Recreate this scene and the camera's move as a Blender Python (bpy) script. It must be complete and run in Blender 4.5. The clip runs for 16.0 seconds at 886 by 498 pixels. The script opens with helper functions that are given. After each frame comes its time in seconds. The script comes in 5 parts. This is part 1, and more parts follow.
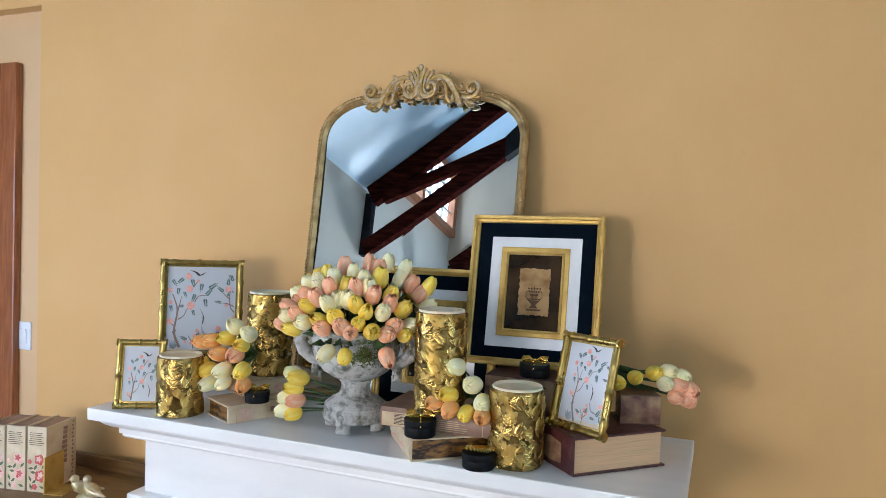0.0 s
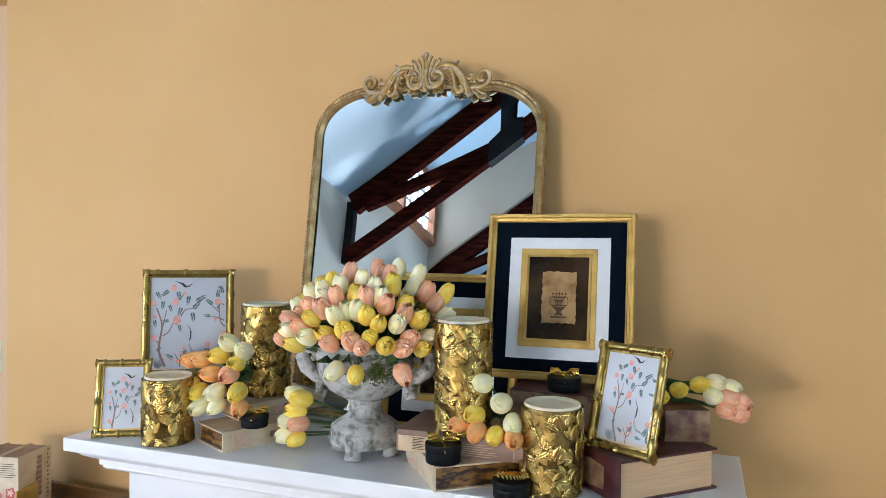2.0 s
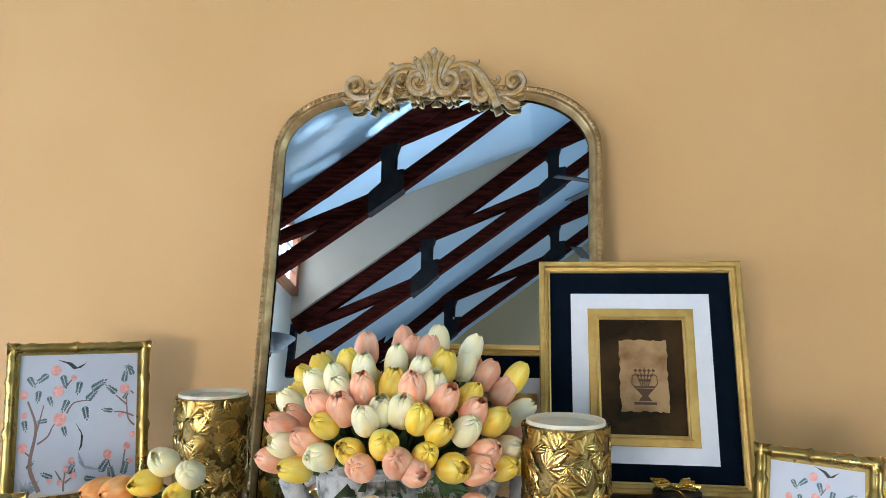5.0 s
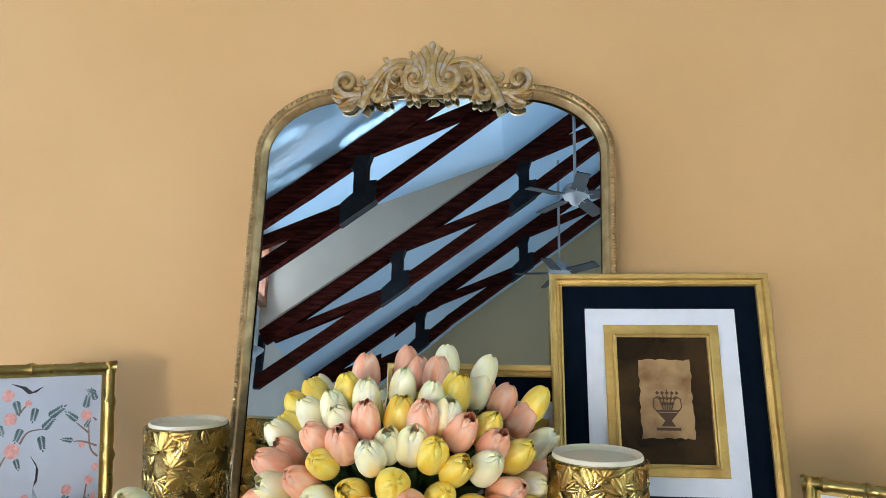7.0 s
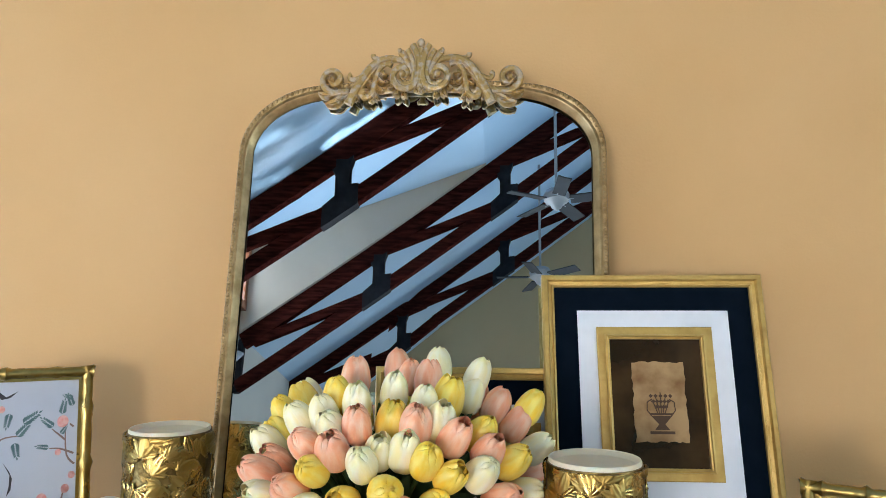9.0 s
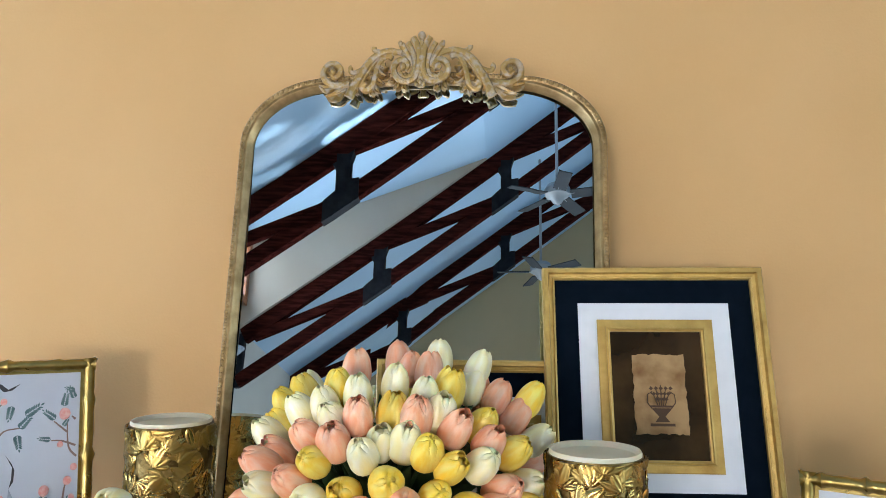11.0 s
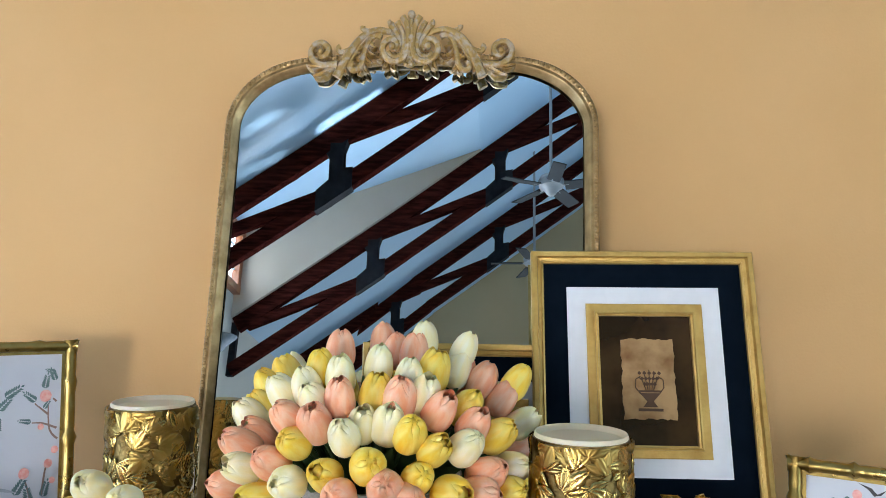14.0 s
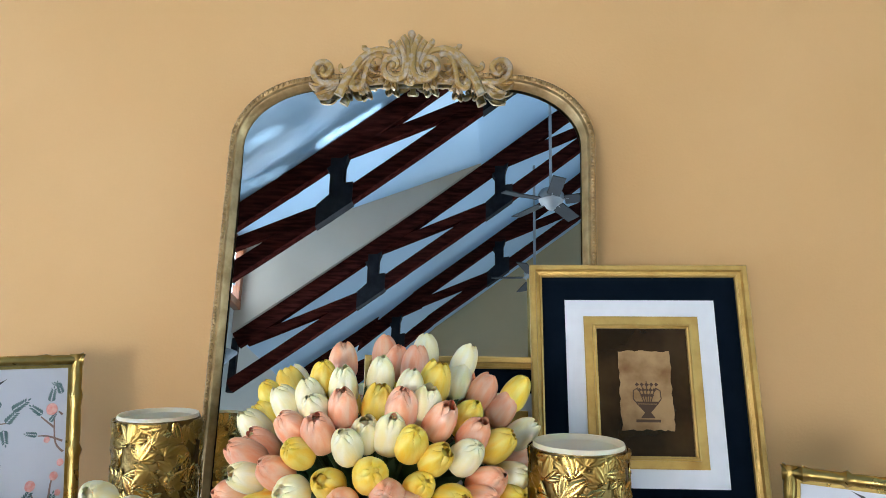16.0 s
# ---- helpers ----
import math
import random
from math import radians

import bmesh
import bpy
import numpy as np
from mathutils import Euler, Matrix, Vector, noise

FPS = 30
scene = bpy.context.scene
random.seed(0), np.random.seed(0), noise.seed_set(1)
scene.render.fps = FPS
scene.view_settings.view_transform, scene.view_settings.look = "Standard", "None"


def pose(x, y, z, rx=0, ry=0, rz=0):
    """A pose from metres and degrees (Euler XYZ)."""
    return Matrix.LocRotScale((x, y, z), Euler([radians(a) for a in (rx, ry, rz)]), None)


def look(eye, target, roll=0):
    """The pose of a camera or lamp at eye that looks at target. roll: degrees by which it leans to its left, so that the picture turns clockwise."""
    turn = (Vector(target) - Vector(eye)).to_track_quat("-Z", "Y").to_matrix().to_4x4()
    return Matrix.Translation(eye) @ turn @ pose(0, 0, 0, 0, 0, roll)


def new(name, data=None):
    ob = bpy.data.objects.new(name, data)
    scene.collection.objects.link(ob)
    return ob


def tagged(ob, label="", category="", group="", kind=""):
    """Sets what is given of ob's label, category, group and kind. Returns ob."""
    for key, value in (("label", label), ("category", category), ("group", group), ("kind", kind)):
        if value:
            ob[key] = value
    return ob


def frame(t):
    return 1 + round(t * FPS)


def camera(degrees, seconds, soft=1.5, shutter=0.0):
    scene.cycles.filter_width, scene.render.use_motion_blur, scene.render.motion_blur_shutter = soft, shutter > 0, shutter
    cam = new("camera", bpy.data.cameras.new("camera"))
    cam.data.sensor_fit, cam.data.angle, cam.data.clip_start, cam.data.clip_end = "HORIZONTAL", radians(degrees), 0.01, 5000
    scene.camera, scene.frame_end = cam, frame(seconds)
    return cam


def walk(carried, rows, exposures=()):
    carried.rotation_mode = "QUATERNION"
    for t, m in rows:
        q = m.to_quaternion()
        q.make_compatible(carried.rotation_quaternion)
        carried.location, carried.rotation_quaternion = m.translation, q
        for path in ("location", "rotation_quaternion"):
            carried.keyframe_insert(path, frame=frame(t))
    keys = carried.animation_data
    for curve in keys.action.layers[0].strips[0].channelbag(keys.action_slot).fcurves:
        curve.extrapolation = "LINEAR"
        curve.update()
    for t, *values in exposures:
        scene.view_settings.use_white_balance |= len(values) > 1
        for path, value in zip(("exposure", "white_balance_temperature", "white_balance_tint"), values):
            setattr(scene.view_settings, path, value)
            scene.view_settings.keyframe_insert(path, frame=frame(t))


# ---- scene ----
cam = camera(64.5, 16.0, soft=0.4)
PATH = [
    (0, (0.895, -2.069, 1.788), (0.156, -0.211, 1.733), 1.68),
    (0.5, (0.898, -2.068, 1.790), (0.165, -0.208, 1.732), 1.39),
    (1, (0.872, -2.081, 1.783), (0.150, -0.217, 1.727), 1.03),
    (1.5, (0.826, -2.071, 1.785), (0.115, -0.202, 1.731), 0.73),
    (2, (0.747, -1.933, 1.772), (0.060, -0.055, 1.738), 0.61),
    (2.5, (0.655, -1.778, 1.779), (0.021, 0.119, 1.772), 0.89),
    (3, (0.565, -1.691, 1.779), (-0.012, 0.224, 1.825), 1.41),
    (3.5, (0.426, -1.632, 1.789), (-0.043, 0.311, 1.873), 0.96),
    (4, (0.341, -1.611, 1.773), (-0.055, 0.347, 1.872), 0.70),
    (6.5, (0.187, -1.388, 1.784), (-0.055, 0.592, 1.925), 0.27),
    (7, (0.174, -1.403, 1.783), (-0.051, 0.578, 1.933), 0.36),
    (7.5, (0.169, -1.408, 1.780), (-0.039, 0.574, 1.944), 0.41),
    (8, (0.162, -1.406, 1.779), (-0.030, 0.578, 1.946), 0.44),
    (8.5, (0.154, -1.393, 1.780), (-0.023, 0.592, 1.946), 0.39),
    (9, (0.156, -1.378, 1.780), (-0.016, 0.608, 1.940), 0.32),
    (11.5, (0.156, -1.379, 1.774), (-0.019, 0.609, 1.918), 0.34),
    (12, (0.160, -1.371, 1.766), (-0.015, 0.616, 1.912), 0.38),
    (12.5, (0.157, -1.371, 1.768), (-0.006, 0.618, 1.899), 0.42),
    (13, (0.160, -1.363, 1.765), (-0.002, 0.626, 1.890), 0.55),
    (13.5, (0.162, -1.358, 1.762), (0.003, 0.632, 1.887), 0.69),
    (14, (0.165, -1.360, 1.765), (0.009, 0.630, 1.881), 0.71),
    (14.5, (0.165, -1.362, 1.759), (0.012, 0.628, 1.886), 0.70),
    (15, (0.163, -1.367, 1.761), (0.009, 0.623, 1.893), 0.63),
    (15.5, (0.162, -1.375, 1.766), (0.006, 0.614, 1.903), 0.56),
    (16, (0.167, -1.383, 1.763), (0.010, 0.604, 1.920), 0.53),
]
walk(cam, [(t, look(eye, target, roll)) for t, eye, target, roll in PATH], [(0.0, -0.05), (1.5, -0.02), (3.0, 0.15), (4.0, 0.10), (16.0, 0.11)])

# ---- world, sun and added room lamps ----
world = bpy.data.worlds.new("world")
world.use_nodes = True
scene.world = world
wn = world.node_tree
sky = wn.nodes.new("ShaderNodeTexSky")
sky.sky_type, sky.sun_disc, sky.sun_elevation, sky.sun_rotation = "NISHITA", False, radians(42), radians(-70)
wn.nodes["Background"].inputs["Strength"].default_value = 0.12
wn.links.new(sky.outputs["Color"], wn.nodes["Background"].inputs["Color"])
scene.view_settings.exposure = 0.0

sun_data = bpy.data.lights.new("sun", "SUN")
sun_data.energy, sun_data.angle, sun_data.color = 3.0, radians(0.5), (1.0, 0.95, 0.88)
new("sun", sun_data).matrix_world = look((-9, -9, 9), (-2.5, -5.3, 4.0))


def fill_lamp(eye, target, w, h, power, colour):
    """An added area lamp for room daylight; no window is built behind it."""
    d = bpy.data.lights.new("fill_light", "AREA")
    d.shape, d.size, d.size_y, d.energy, d.color = "RECTANGLE", w, h, power, colour
    new("fill_light", d).matrix_world = look(eye, target)


COOL, DAY = (0.60, 0.82, 1.0), (0.925, 0.95, 1.0)
# Fill lamps before plain walls, kept out of the mirror's view
fill_lamp((-2.42, -2.2, 1.6), (0.8, -0.5, 1.6), 1.2, 1.3, 24, (0.72, 0.82, 1.0))
fill_lamp((-2.42, -1.5, 1.5), (-0.9, 0.0, 1.2), 1.0, 1.3, 21, (0.42, 0.62, 1.0))
fill_lamp((6.8, -4.4, 2.0), (-2.0, -4.0, 3.8), 3.0, 2.2, 205, COOL)
fill_lamp((1.5, -10.4, 1.3), (0.2, 0, 1.8), 4.0, 2.0, 105, (0.96, 0.955, 0.97))
fill_lamp((-2.42, -6.6, 1.65), (0.8, -0.6, 1.8), 3.6, 1.3, 350, DAY)


def streak_spot(eye, target, degrees, power):
    """A narrow spot lamp added to throw a light streak on the ceiling."""
    d = bpy.data.lights.new("streak_spot", "SPOT")
    d.spot_size, d.spot_blend, d.energy, d.color, d.shadow_soft_size = radians(degrees), 0.35, power, (1.0, 0.98, 0.95), 0.02
    new("streak_spot", d).matrix_world = look(eye, target)


for x, y in ((-1.27, -4.58), (-1.19, -4.57), (-1.10, -4.60), (-1.00, -4.61), (-0.90, -4.62)):
    streak_spot((6.5, -3.90, 1.9), (x, y, 5.093 + 0.664 * x), 1.0, 4200)
for x, y in ((-1.68, -4.08), (-1.60, -4.06), (-1.54, -4.10)):
    streak_spot((6.5, -3.90, 1.9), (x, y, 5.093 + 0.664 * x), 1.0, 1700)
for x, y in ((-1.85, -4.51), (-1.74, -4.55), (-1.64, -4.58)):
    streak_spot((6.5, -3.90, 1.9), (x, y, 5.093 + 0.664 * x), 0.9, 1500)

# ---- materials ----


def mat(name, base, rough=0.6, metal=0.0, base2=None, scale=8.0, bump=0.0, bump_scale=60.0, detail=4.0, coat=0.0, spec=0.5, sss=0.0, stretch=(1, 1, 1), rough2=None, vary=0.0, mix=(0.38, 0.66)):
    m = bpy.data.materials.new(name)
    m.use_nodes = True
    nt = m.node_tree
    b = nt.nodes["Principled BSDF"]
    b.inputs["Base Color"].default_value = (*base, 1)
    b.inputs["Roughness"].default_value, b.inputs["Metallic"].default_value = rough, metal
    b.inputs["Coat Weight"].default_value, b.inputs["Specular IOR Level"].default_value = coat, spec
    b.inputs["Coat Roughness"].default_value = 0.05
    if sss:
        b.inputs["Subsurface Weight"].default_value = sss
        b.inputs["Subsurface Radius"].default_value = (0.012, 0.007, 0.004)
        b.inputs["Subsurface Scale"].default_value = 0.6
    tc = nt.nodes.new("ShaderNodeTexCoord")
    mp = nt.nodes.new("ShaderNodeMapping")
    mp.inputs["Scale"].default_value = stretch
    nt.links.new(tc.outputs["Object"], mp.inputs["Vector"])
    colour = None
    if base2:
        n = nt.nodes.new("ShaderNodeTexNoise")
        n.inputs["Scale"].default_value, n.inputs["Detail"].default_value = scale, detail
        nt.links.new(mp.outputs["Vector"], n.inputs["Vector"])
        r = nt.nodes.new("ShaderNodeValToRGB")
        r.color_ramp.elements[0].position, r.color_ramp.elements[1].position = mix
        r.color_ramp.elements[0].color, r.color_ramp.elements[1].color = (*base, 1), (*base2, 1)
        nt.links.new(n.outputs["Fac"], r.inputs["Fac"])
        colour = r.outputs["Color"]
        if rough2 is not None:
            q = nt.nodes.new("ShaderNodeMapRange")
            q.inputs["From Min"].default_value, q.inputs["From Max"].default_value = mix
            q.inputs["To Min"].default_value, q.inputs["To Max"].default_value = rough, rough2
            nt.links.new(n.outputs["Fac"], q.inputs["Value"])
            nt.links.new(q.outputs["Result"], b.inputs["Roughness"])
    if vary and colour:
        info = nt.nodes.new("ShaderNodeObjectInfo")
        h = nt.nodes.new("ShaderNodeHueSaturation")
        v = nt.nodes.new("ShaderNodeMapRange")
        v.inputs["To Min"].default_value, v.inputs["To Max"].default_value = 1 - vary, 1 + vary
        nt.links.new(info.outputs["Random"], v.inputs["Value"])
        nt.links.new(v.outputs["Result"], h.inputs["Value"])
        nt.links.new(colour, h.inputs["Color"])
        colour = h.outputs["Color"]
    if colour:
        nt.links.new(colour, b.inputs["Base Color"])
    if bump:
        n2 = nt.nodes.new("ShaderNodeTexNoise")
        n2.inputs["Scale"].default_value, n2.inputs["Detail"].default_value = bump_scale, 5
        nt.links.new(mp.outputs["Vector"], n2.inputs["Vector"])
        bp = nt.nodes.new("ShaderNodeBump")
        bp.inputs["Strength"].default_value, bp.inputs["Distance"].default_value = bump, 0.004
        nt.links.new(n2.outputs["Fac"], bp.inputs["Height"])
        nt.links.new(bp.outputs["Normal"], b.inputs["Normal"])
    return m


WALL = mat("tan_wall_paint", (0.665, 0.400, 0.165), 0.62, base2=(0.70, 0.43, 0.188), scale=1.6, bump=0.12, bump_scale=170, spec=0.2)
WALL_PALE = mat("pale_wall_paint", (0.56, 0.56, 0.52), 0.7, base2=(0.60, 0.60, 0.55), scale=1.5, bump=0.1, bump_scale=150)
# Same tan paint as WALL, with cool side light mixed into the colour.
RECESS = mat("cool_lit_tan_wall", (0.64, 0.425, 0.235), 0.62, base2=(0.67, 0.455, 0.26), scale=1.6, bump=0.12, bump_scale=170, spec=0.35)
GABLE = mat("beige_gable_paint", (0.56, 0.44, 0.26), 0.7, base2=(0.60, 0.48, 0.29), scale=1.2, bump=0.1, bump_scale=150)
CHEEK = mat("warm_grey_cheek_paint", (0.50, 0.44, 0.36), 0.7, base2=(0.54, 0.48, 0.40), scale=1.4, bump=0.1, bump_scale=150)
# The ceiling is white; blue sky light is put into its base colour.
CEIL = mat("sky_lit_white_ceiling", (0.43, 0.66, 0.89), 0.36, base2=(0.47, 0.70, 0.92), scale=1.2, bump=0.06, bump_scale=90)
WHITE = mat("white_satin_paint", (0.86, 0.85, 0.86), 0.32, base2=(0.82, 0.81, 0.82), scale=5, bump=0.05, bump_scale=45, stretch=(1, 4, 4))
FLOOR = mat("brown_floor_board", (0.20, 0.11, 0.06), 0.35, base2=(0.28, 0.16, 0.08), scale=6, stretch=(1, 9, 1), bump=0.1)
TRIM = mat("reddish_stained_wood", (0.24, 0.070, 0.022), 0.32, base2=(0.36, 0.12, 0.04), scale=14, stretch=(6, 6, 0.5), bump=0.1, coat=0.3)
TABLE = mat("dark_oiled_wood", (0.17, 0.085, 0.03), 0.4, base2=(0.24, 0.13, 0.045), scale=14, stretch=(0.6, 6, 6), bump=0.1)
BEAM = mat("dark_mahogany_beam", (0.026, 0.006, 0.005), 0.7, base2=(0.065, 0.016, 0.012), scale=7, stretch=(0.8, 6, 6), bump=0.25, bump_scale=25, spec=0.0)
STEEL = mat("blackened_steel_plate", (0.014, 0.015, 0.019), 0.6, 0.0, spec=0.05, base2=(0.026, 0.027, 0.032), scale=9, bump=0.15)
# Fan colours are darkened to hold its backlit shade; muntins share the white.
FANM = mat("backlit_grey_blade", (0.010, 0.019, 0.028), 0.7, base2=(0.016, 0.027, 0.038), scale=6)
FANW = mat("backlit_white_enamel", (0.36, 0.40, 0.44), 0.4)
GOLDF = mat("worn_gold_frame", (0.62, 0.41, 0.12), 0.42, 0.5, base2=(0.44, 0.26, 0.06), scale=22, stretch=(1, 1, 1), bump=0.25, bump_scale=120, rough2=0.55, mix=(0.45, 0.75))
FRAMEB = mat("dark_antique_gold_moulding", (0.52, 0.36, 0.17), 0.34, 0.8, base2=(0.34, 0.22, 0.09), scale=35, bump=0.2, bump_scale=150, rough2=0.5)
GOLDC = mat("embossed_gold_foil", (0.56, 0.39, 0.13), 0.22, 1.0, base2=(0.42, 0.27, 0.07), scale=26, rough2=0.34)
# Darker gold that paints the shade in gaps between the raised leaves.
GOLDD = mat("shaded_gold_sleeve", (0.14, 0.085, 0.025), 0.36, 1.0, base2=(0.34, 0.23, 0.08), scale=40, bump=0.3, bump_scale=200)
GOLDB = mat("polished_gold_bamboo", (0.46, 0.33, 0.11), 0.26, 1.0, base2=(0.30, 0.205, 0.06), scale=20, bump=0.12, bump_scale=90, rough2=0.36)
BRONZE = mat("antique_gold_ornament", (0.50, 0.32, 0.11), 0.38, 0.70, base2=(0.58, 0.48, 0.36), scale=75, bump=0.4, bump_scale=210, rough2=0.65, mix=(0.46, 0.66))
NAVY = mat("navy_mount_board", (0.0025, 0.006, 0.011), 0.8, base2=(0.004, 0.008, 0.014), scale=30, spec=0.03)
MOUNT = mat("white_mount_board", (0.80, 0.80, 0.82), 0.6, base2=(0.76, 0.76, 0.78), scale=30, coat=0.15)
SEPIA = mat("brown_glazed_backing", (0.012, 0.007, 0.004), 0.10, base2=(0.060, 0.032, 0.014), scale=9, spec=0.4, coat=0.3)
PARCH = mat("burnt_parchment", (0.44, 0.27, 0.12), 0.7, base2=(0.22, 0.105, 0.035), scale=24, bump=0.25, bump_scale=70, spec=0.3, mix=(0.42, 0.72))
INKB = mat("brown_ink", (0.085, 0.040, 0.015), 0.7)
WAX = mat("cream_wax", (0.80, 0.69, 0.50), 0.5, base2=(0.84, 0.75, 0.58), scale=8, sss=0.3)
STONE = mat("weathered_grey_stone", (0.15, 0.15, 0.12), 0.9, base2=(0.50, 0.49, 0.47), scale=42, detail=10, bump=1.0, bump_scale=90, mix=(0.34, 0.54))
MOSS = mat("dry_green_moss", (0.085, 0.12, 0.03), 0.95, base2=(0.17, 0.20, 0.07), scale=60, bump=0.8, bump_scale=140)
LEAF = mat("tulip_leaf_green", (0.035, 0.075, 0.022), 0.5, base2=(0.06, 0.12, 0.035), scale=14, stretch=(5, 5, 1))
T_YEL = mat("yellow_tulip_petal", (0.98, 0.62, 0.05), 0.42, base2=(0.98, 0.74, 0.18), scale=1.6, stretch=(4, 4, 0.8), sss=0.2, bump=0.06, bump_scale=7, vary=0.10)
T_WHI = mat("cream_tulip_petal", (0.98, 0.85, 0.44), 0.42, base2=(0.98, 0.90, 0.64), scale=1.6, stretch=(4, 4, 0.8), sss=0.2, bump=0.06, bump_scale=7, vary=0.06)
T_PIN = mat("peach_tulip_petal", (0.99, 0.40, 0.22), 0.42, base2=(0.99, 0.57, 0.38), scale=1.6, stretch=(4, 4, 0.8), sss=0.2, bump=0.06, bump_scale=7, vary=0.10)
T_ORG = mat("orange_tulip_petal", (0.94, 0.36, 0.10), 0.42, base2=(0.95, 0.52, 0.22), scale=1.6, stretch=(4, 4, 0.8), sss=0.2, bump=0.06, bump_scale=7, vary=0.10)
BLACK = mat("black_lacquer_card", (0.003, 0.0035, 0.005), 0.5, base2=(0.006, 0.007, 0.009), scale=30, spec=0.15)
RIBBON = mat("gold_bow_metal", (0.75, 0.55, 0.16), 0.25, 1.0, base2=(0.6, 0.4, 0.1), scale=60)
CREAM = mat("cream_printed_cover", (0.68, 0.56, 0.40), 0.5, base2=(0.54, 0.41, 0.26), scale=18, bump=0.1)
PEACHC = mat("sand_printed_cover", (0.66, 0.50, 0.32), 0.55, base2=(0.52, 0.34, 0.18), scale=14, bump=0.1)
PLUM = mat("plum_printed_cover", (0.25, 0.145, 0.11), 0.5, base2=(0.35, 0.22, 0.16), scale=18, bump=0.1)
REDB = mat("burgundy_leather_cover", (0.050, 0.009, 0.012), 0.38, base2=(0.12, 0.035, 0.030), scale=24, bump=0.3, bump_scale=110)
SPINE = mat("gilded_spine_print", (0.32, 0.19, 0.10), 0.5, base2=(0.12, 0.04, 0.03), scale=30)
BROWNB = mat("brown_leather_cover", (0.10, 0.045, 0.025), 0.45, base2=(0.20, 0.10, 0.05), scale=26, bump=0.3, bump_scale=110)
PAGES = mat("tan_page_block", (0.66, 0.42, 0.24), 0.7, base2=(0.52, 0.36, 0.21), scale=10, stretch=(1, 1, 40), bump=0.15, bump_scale=30)
GILTP = mat("gilt_patterned_pages", (0.26, 0.12, 0.025), 0.40, base2=(0.03, 0.012, 0.006), scale=38, detail=8, stretch=(1, 1, 2.5), mix=(0.40, 0.58))
INK = mat("dark_print", (0.05, 0.035, 0.03), 0.7)
INKR = mat("red_rose_print", (0.50, 0.06, 0.06), 0.6, base2=(0.62, 0.15, 0.14), scale=90)
INKP = mat("pink_rose_print", (0.72, 0.38, 0.34), 0.6, base2=(0.80, 0.56, 0.50), scale=90)
INKG = mat("green_leaf_print", (0.10, 0.14, 0.07), 0.6)
PAPER = mat("pale_blue_art_paper", (0.60, 0.63, 0.70), 0.5, base2=(0.65, 0.67, 0.73), scale=6, coat=0.3)
A_BRANCH = mat("brown_branch_print", (0.30, 0.20, 0.17), 0.6)
A_LEAF = mat("teal_leaf_print", (0.09, 0.165, 0.175), 0.6, base2=(0.15, 0.24, 0.24), scale=60)
A_PEONY = mat("coral_peony_print", (0.86, 0.36, 0.32), 0.6, base2=(0.90, 0.55, 0.50), scale=150)
A_DARK = mat("charcoal_plume_print", (0.05, 0.045, 0.05), 0.6)
A_ROCK = mat("blue_grey_rock_print", (0.20, 0.26, 0.32), 0.6, base2=(0.50, 0.54, 0.60), scale=40)
A_SAND = mat("sand_ground_print", (0.66, 0.56, 0.46), 0.6)
PLATE = mat("white_switch_plastic", (0.74, 0.78, 0.84), 0.3)
CERAM = mat("gilded_pale_ceramic", (0.50, 0.39, 0.20), 0.3, 0.4, base2=(0.74, 0.65, 0.48), scale=30, bump=0.2)
FROST = mat("frosted_lamp_glass", (0.07, 0.09, 0.11), 0.9, base2=(0.13, 0.15, 0.17), scale=12, spec=0.05)
PANE = mat("window_sky_pane", (0.9, 0.95, 1.0), 0.1)
# Blue in the silvering puts cool daylight into the reflected room.
MIRROR = mat("daylight_tinted_mirror", (0.74, 0.86, 0.95), 0.0, 1.0)
bp = PANE.node_tree.nodes["Principled BSDF"]
bp.inputs["Emission Color"].default_value, bp.inputs["Emission Strength"].default_value = (0.90, 0.95, 1.0, 1), 6.0

# ---- mesh tools ----


def place(bm, m, v0=0):
    bmesh.ops.transform(bm, matrix=m, verts=list(bm.verts)[v0:])


def box(bm, sx, sy, sz, m=None, bevel=0.0):
    """A block whose base is centred on the origin of m."""
    t = bmesh.new()
    bmesh.ops.create_cube(t, size=1)
    bmesh.ops.transform(t, matrix=Matrix.Translation((0, 0, sz / 2)) @ Matrix.Diagonal((sx, sy, sz, 1)), verts=t.verts)
    if bevel:
        bmesh.ops.bevel(t, geom=t.edges[:], offset=bevel, segments=2, profile=0.6, affect="EDGES")
    merge(bm, t, m)


def merge(bm, t, m=None):
    if m is not None:
        bmesh.ops.transform(t, matrix=m, verts=t.verts)
    me = bpy.data.meshes.new("tmp")
    t.to_mesh(me)
    bm.from_mesh(me)
    bpy.data.meshes.remove(me)
    t.free()


def lathe(bm, profile, n=32, m=None, wob=None, cap=True):
    """Turns (radius, height) pairs round z."""
    t = bmesh.new()
    rings = []
    for r, z in profile:
        ring = []
        for i in range(n):
            a = 2 * math.pi * i / n
            rr = r * (wob(a, z) if wob else 1)
            ring.append(t.verts.new((rr * math.cos(a), rr * math.sin(a), z)))
        rings.append(ring)
    for p, q in zip(rings, rings[1:]):
        for i in range(n):
            t.faces.new((p[i], p[(i + 1) % n], q[(i + 1) % n], q[i]))
    if cap:
        t.faces.new(rings[0][::-1])
        t.faces.new(rings[-1])
    merge(bm, t, m)


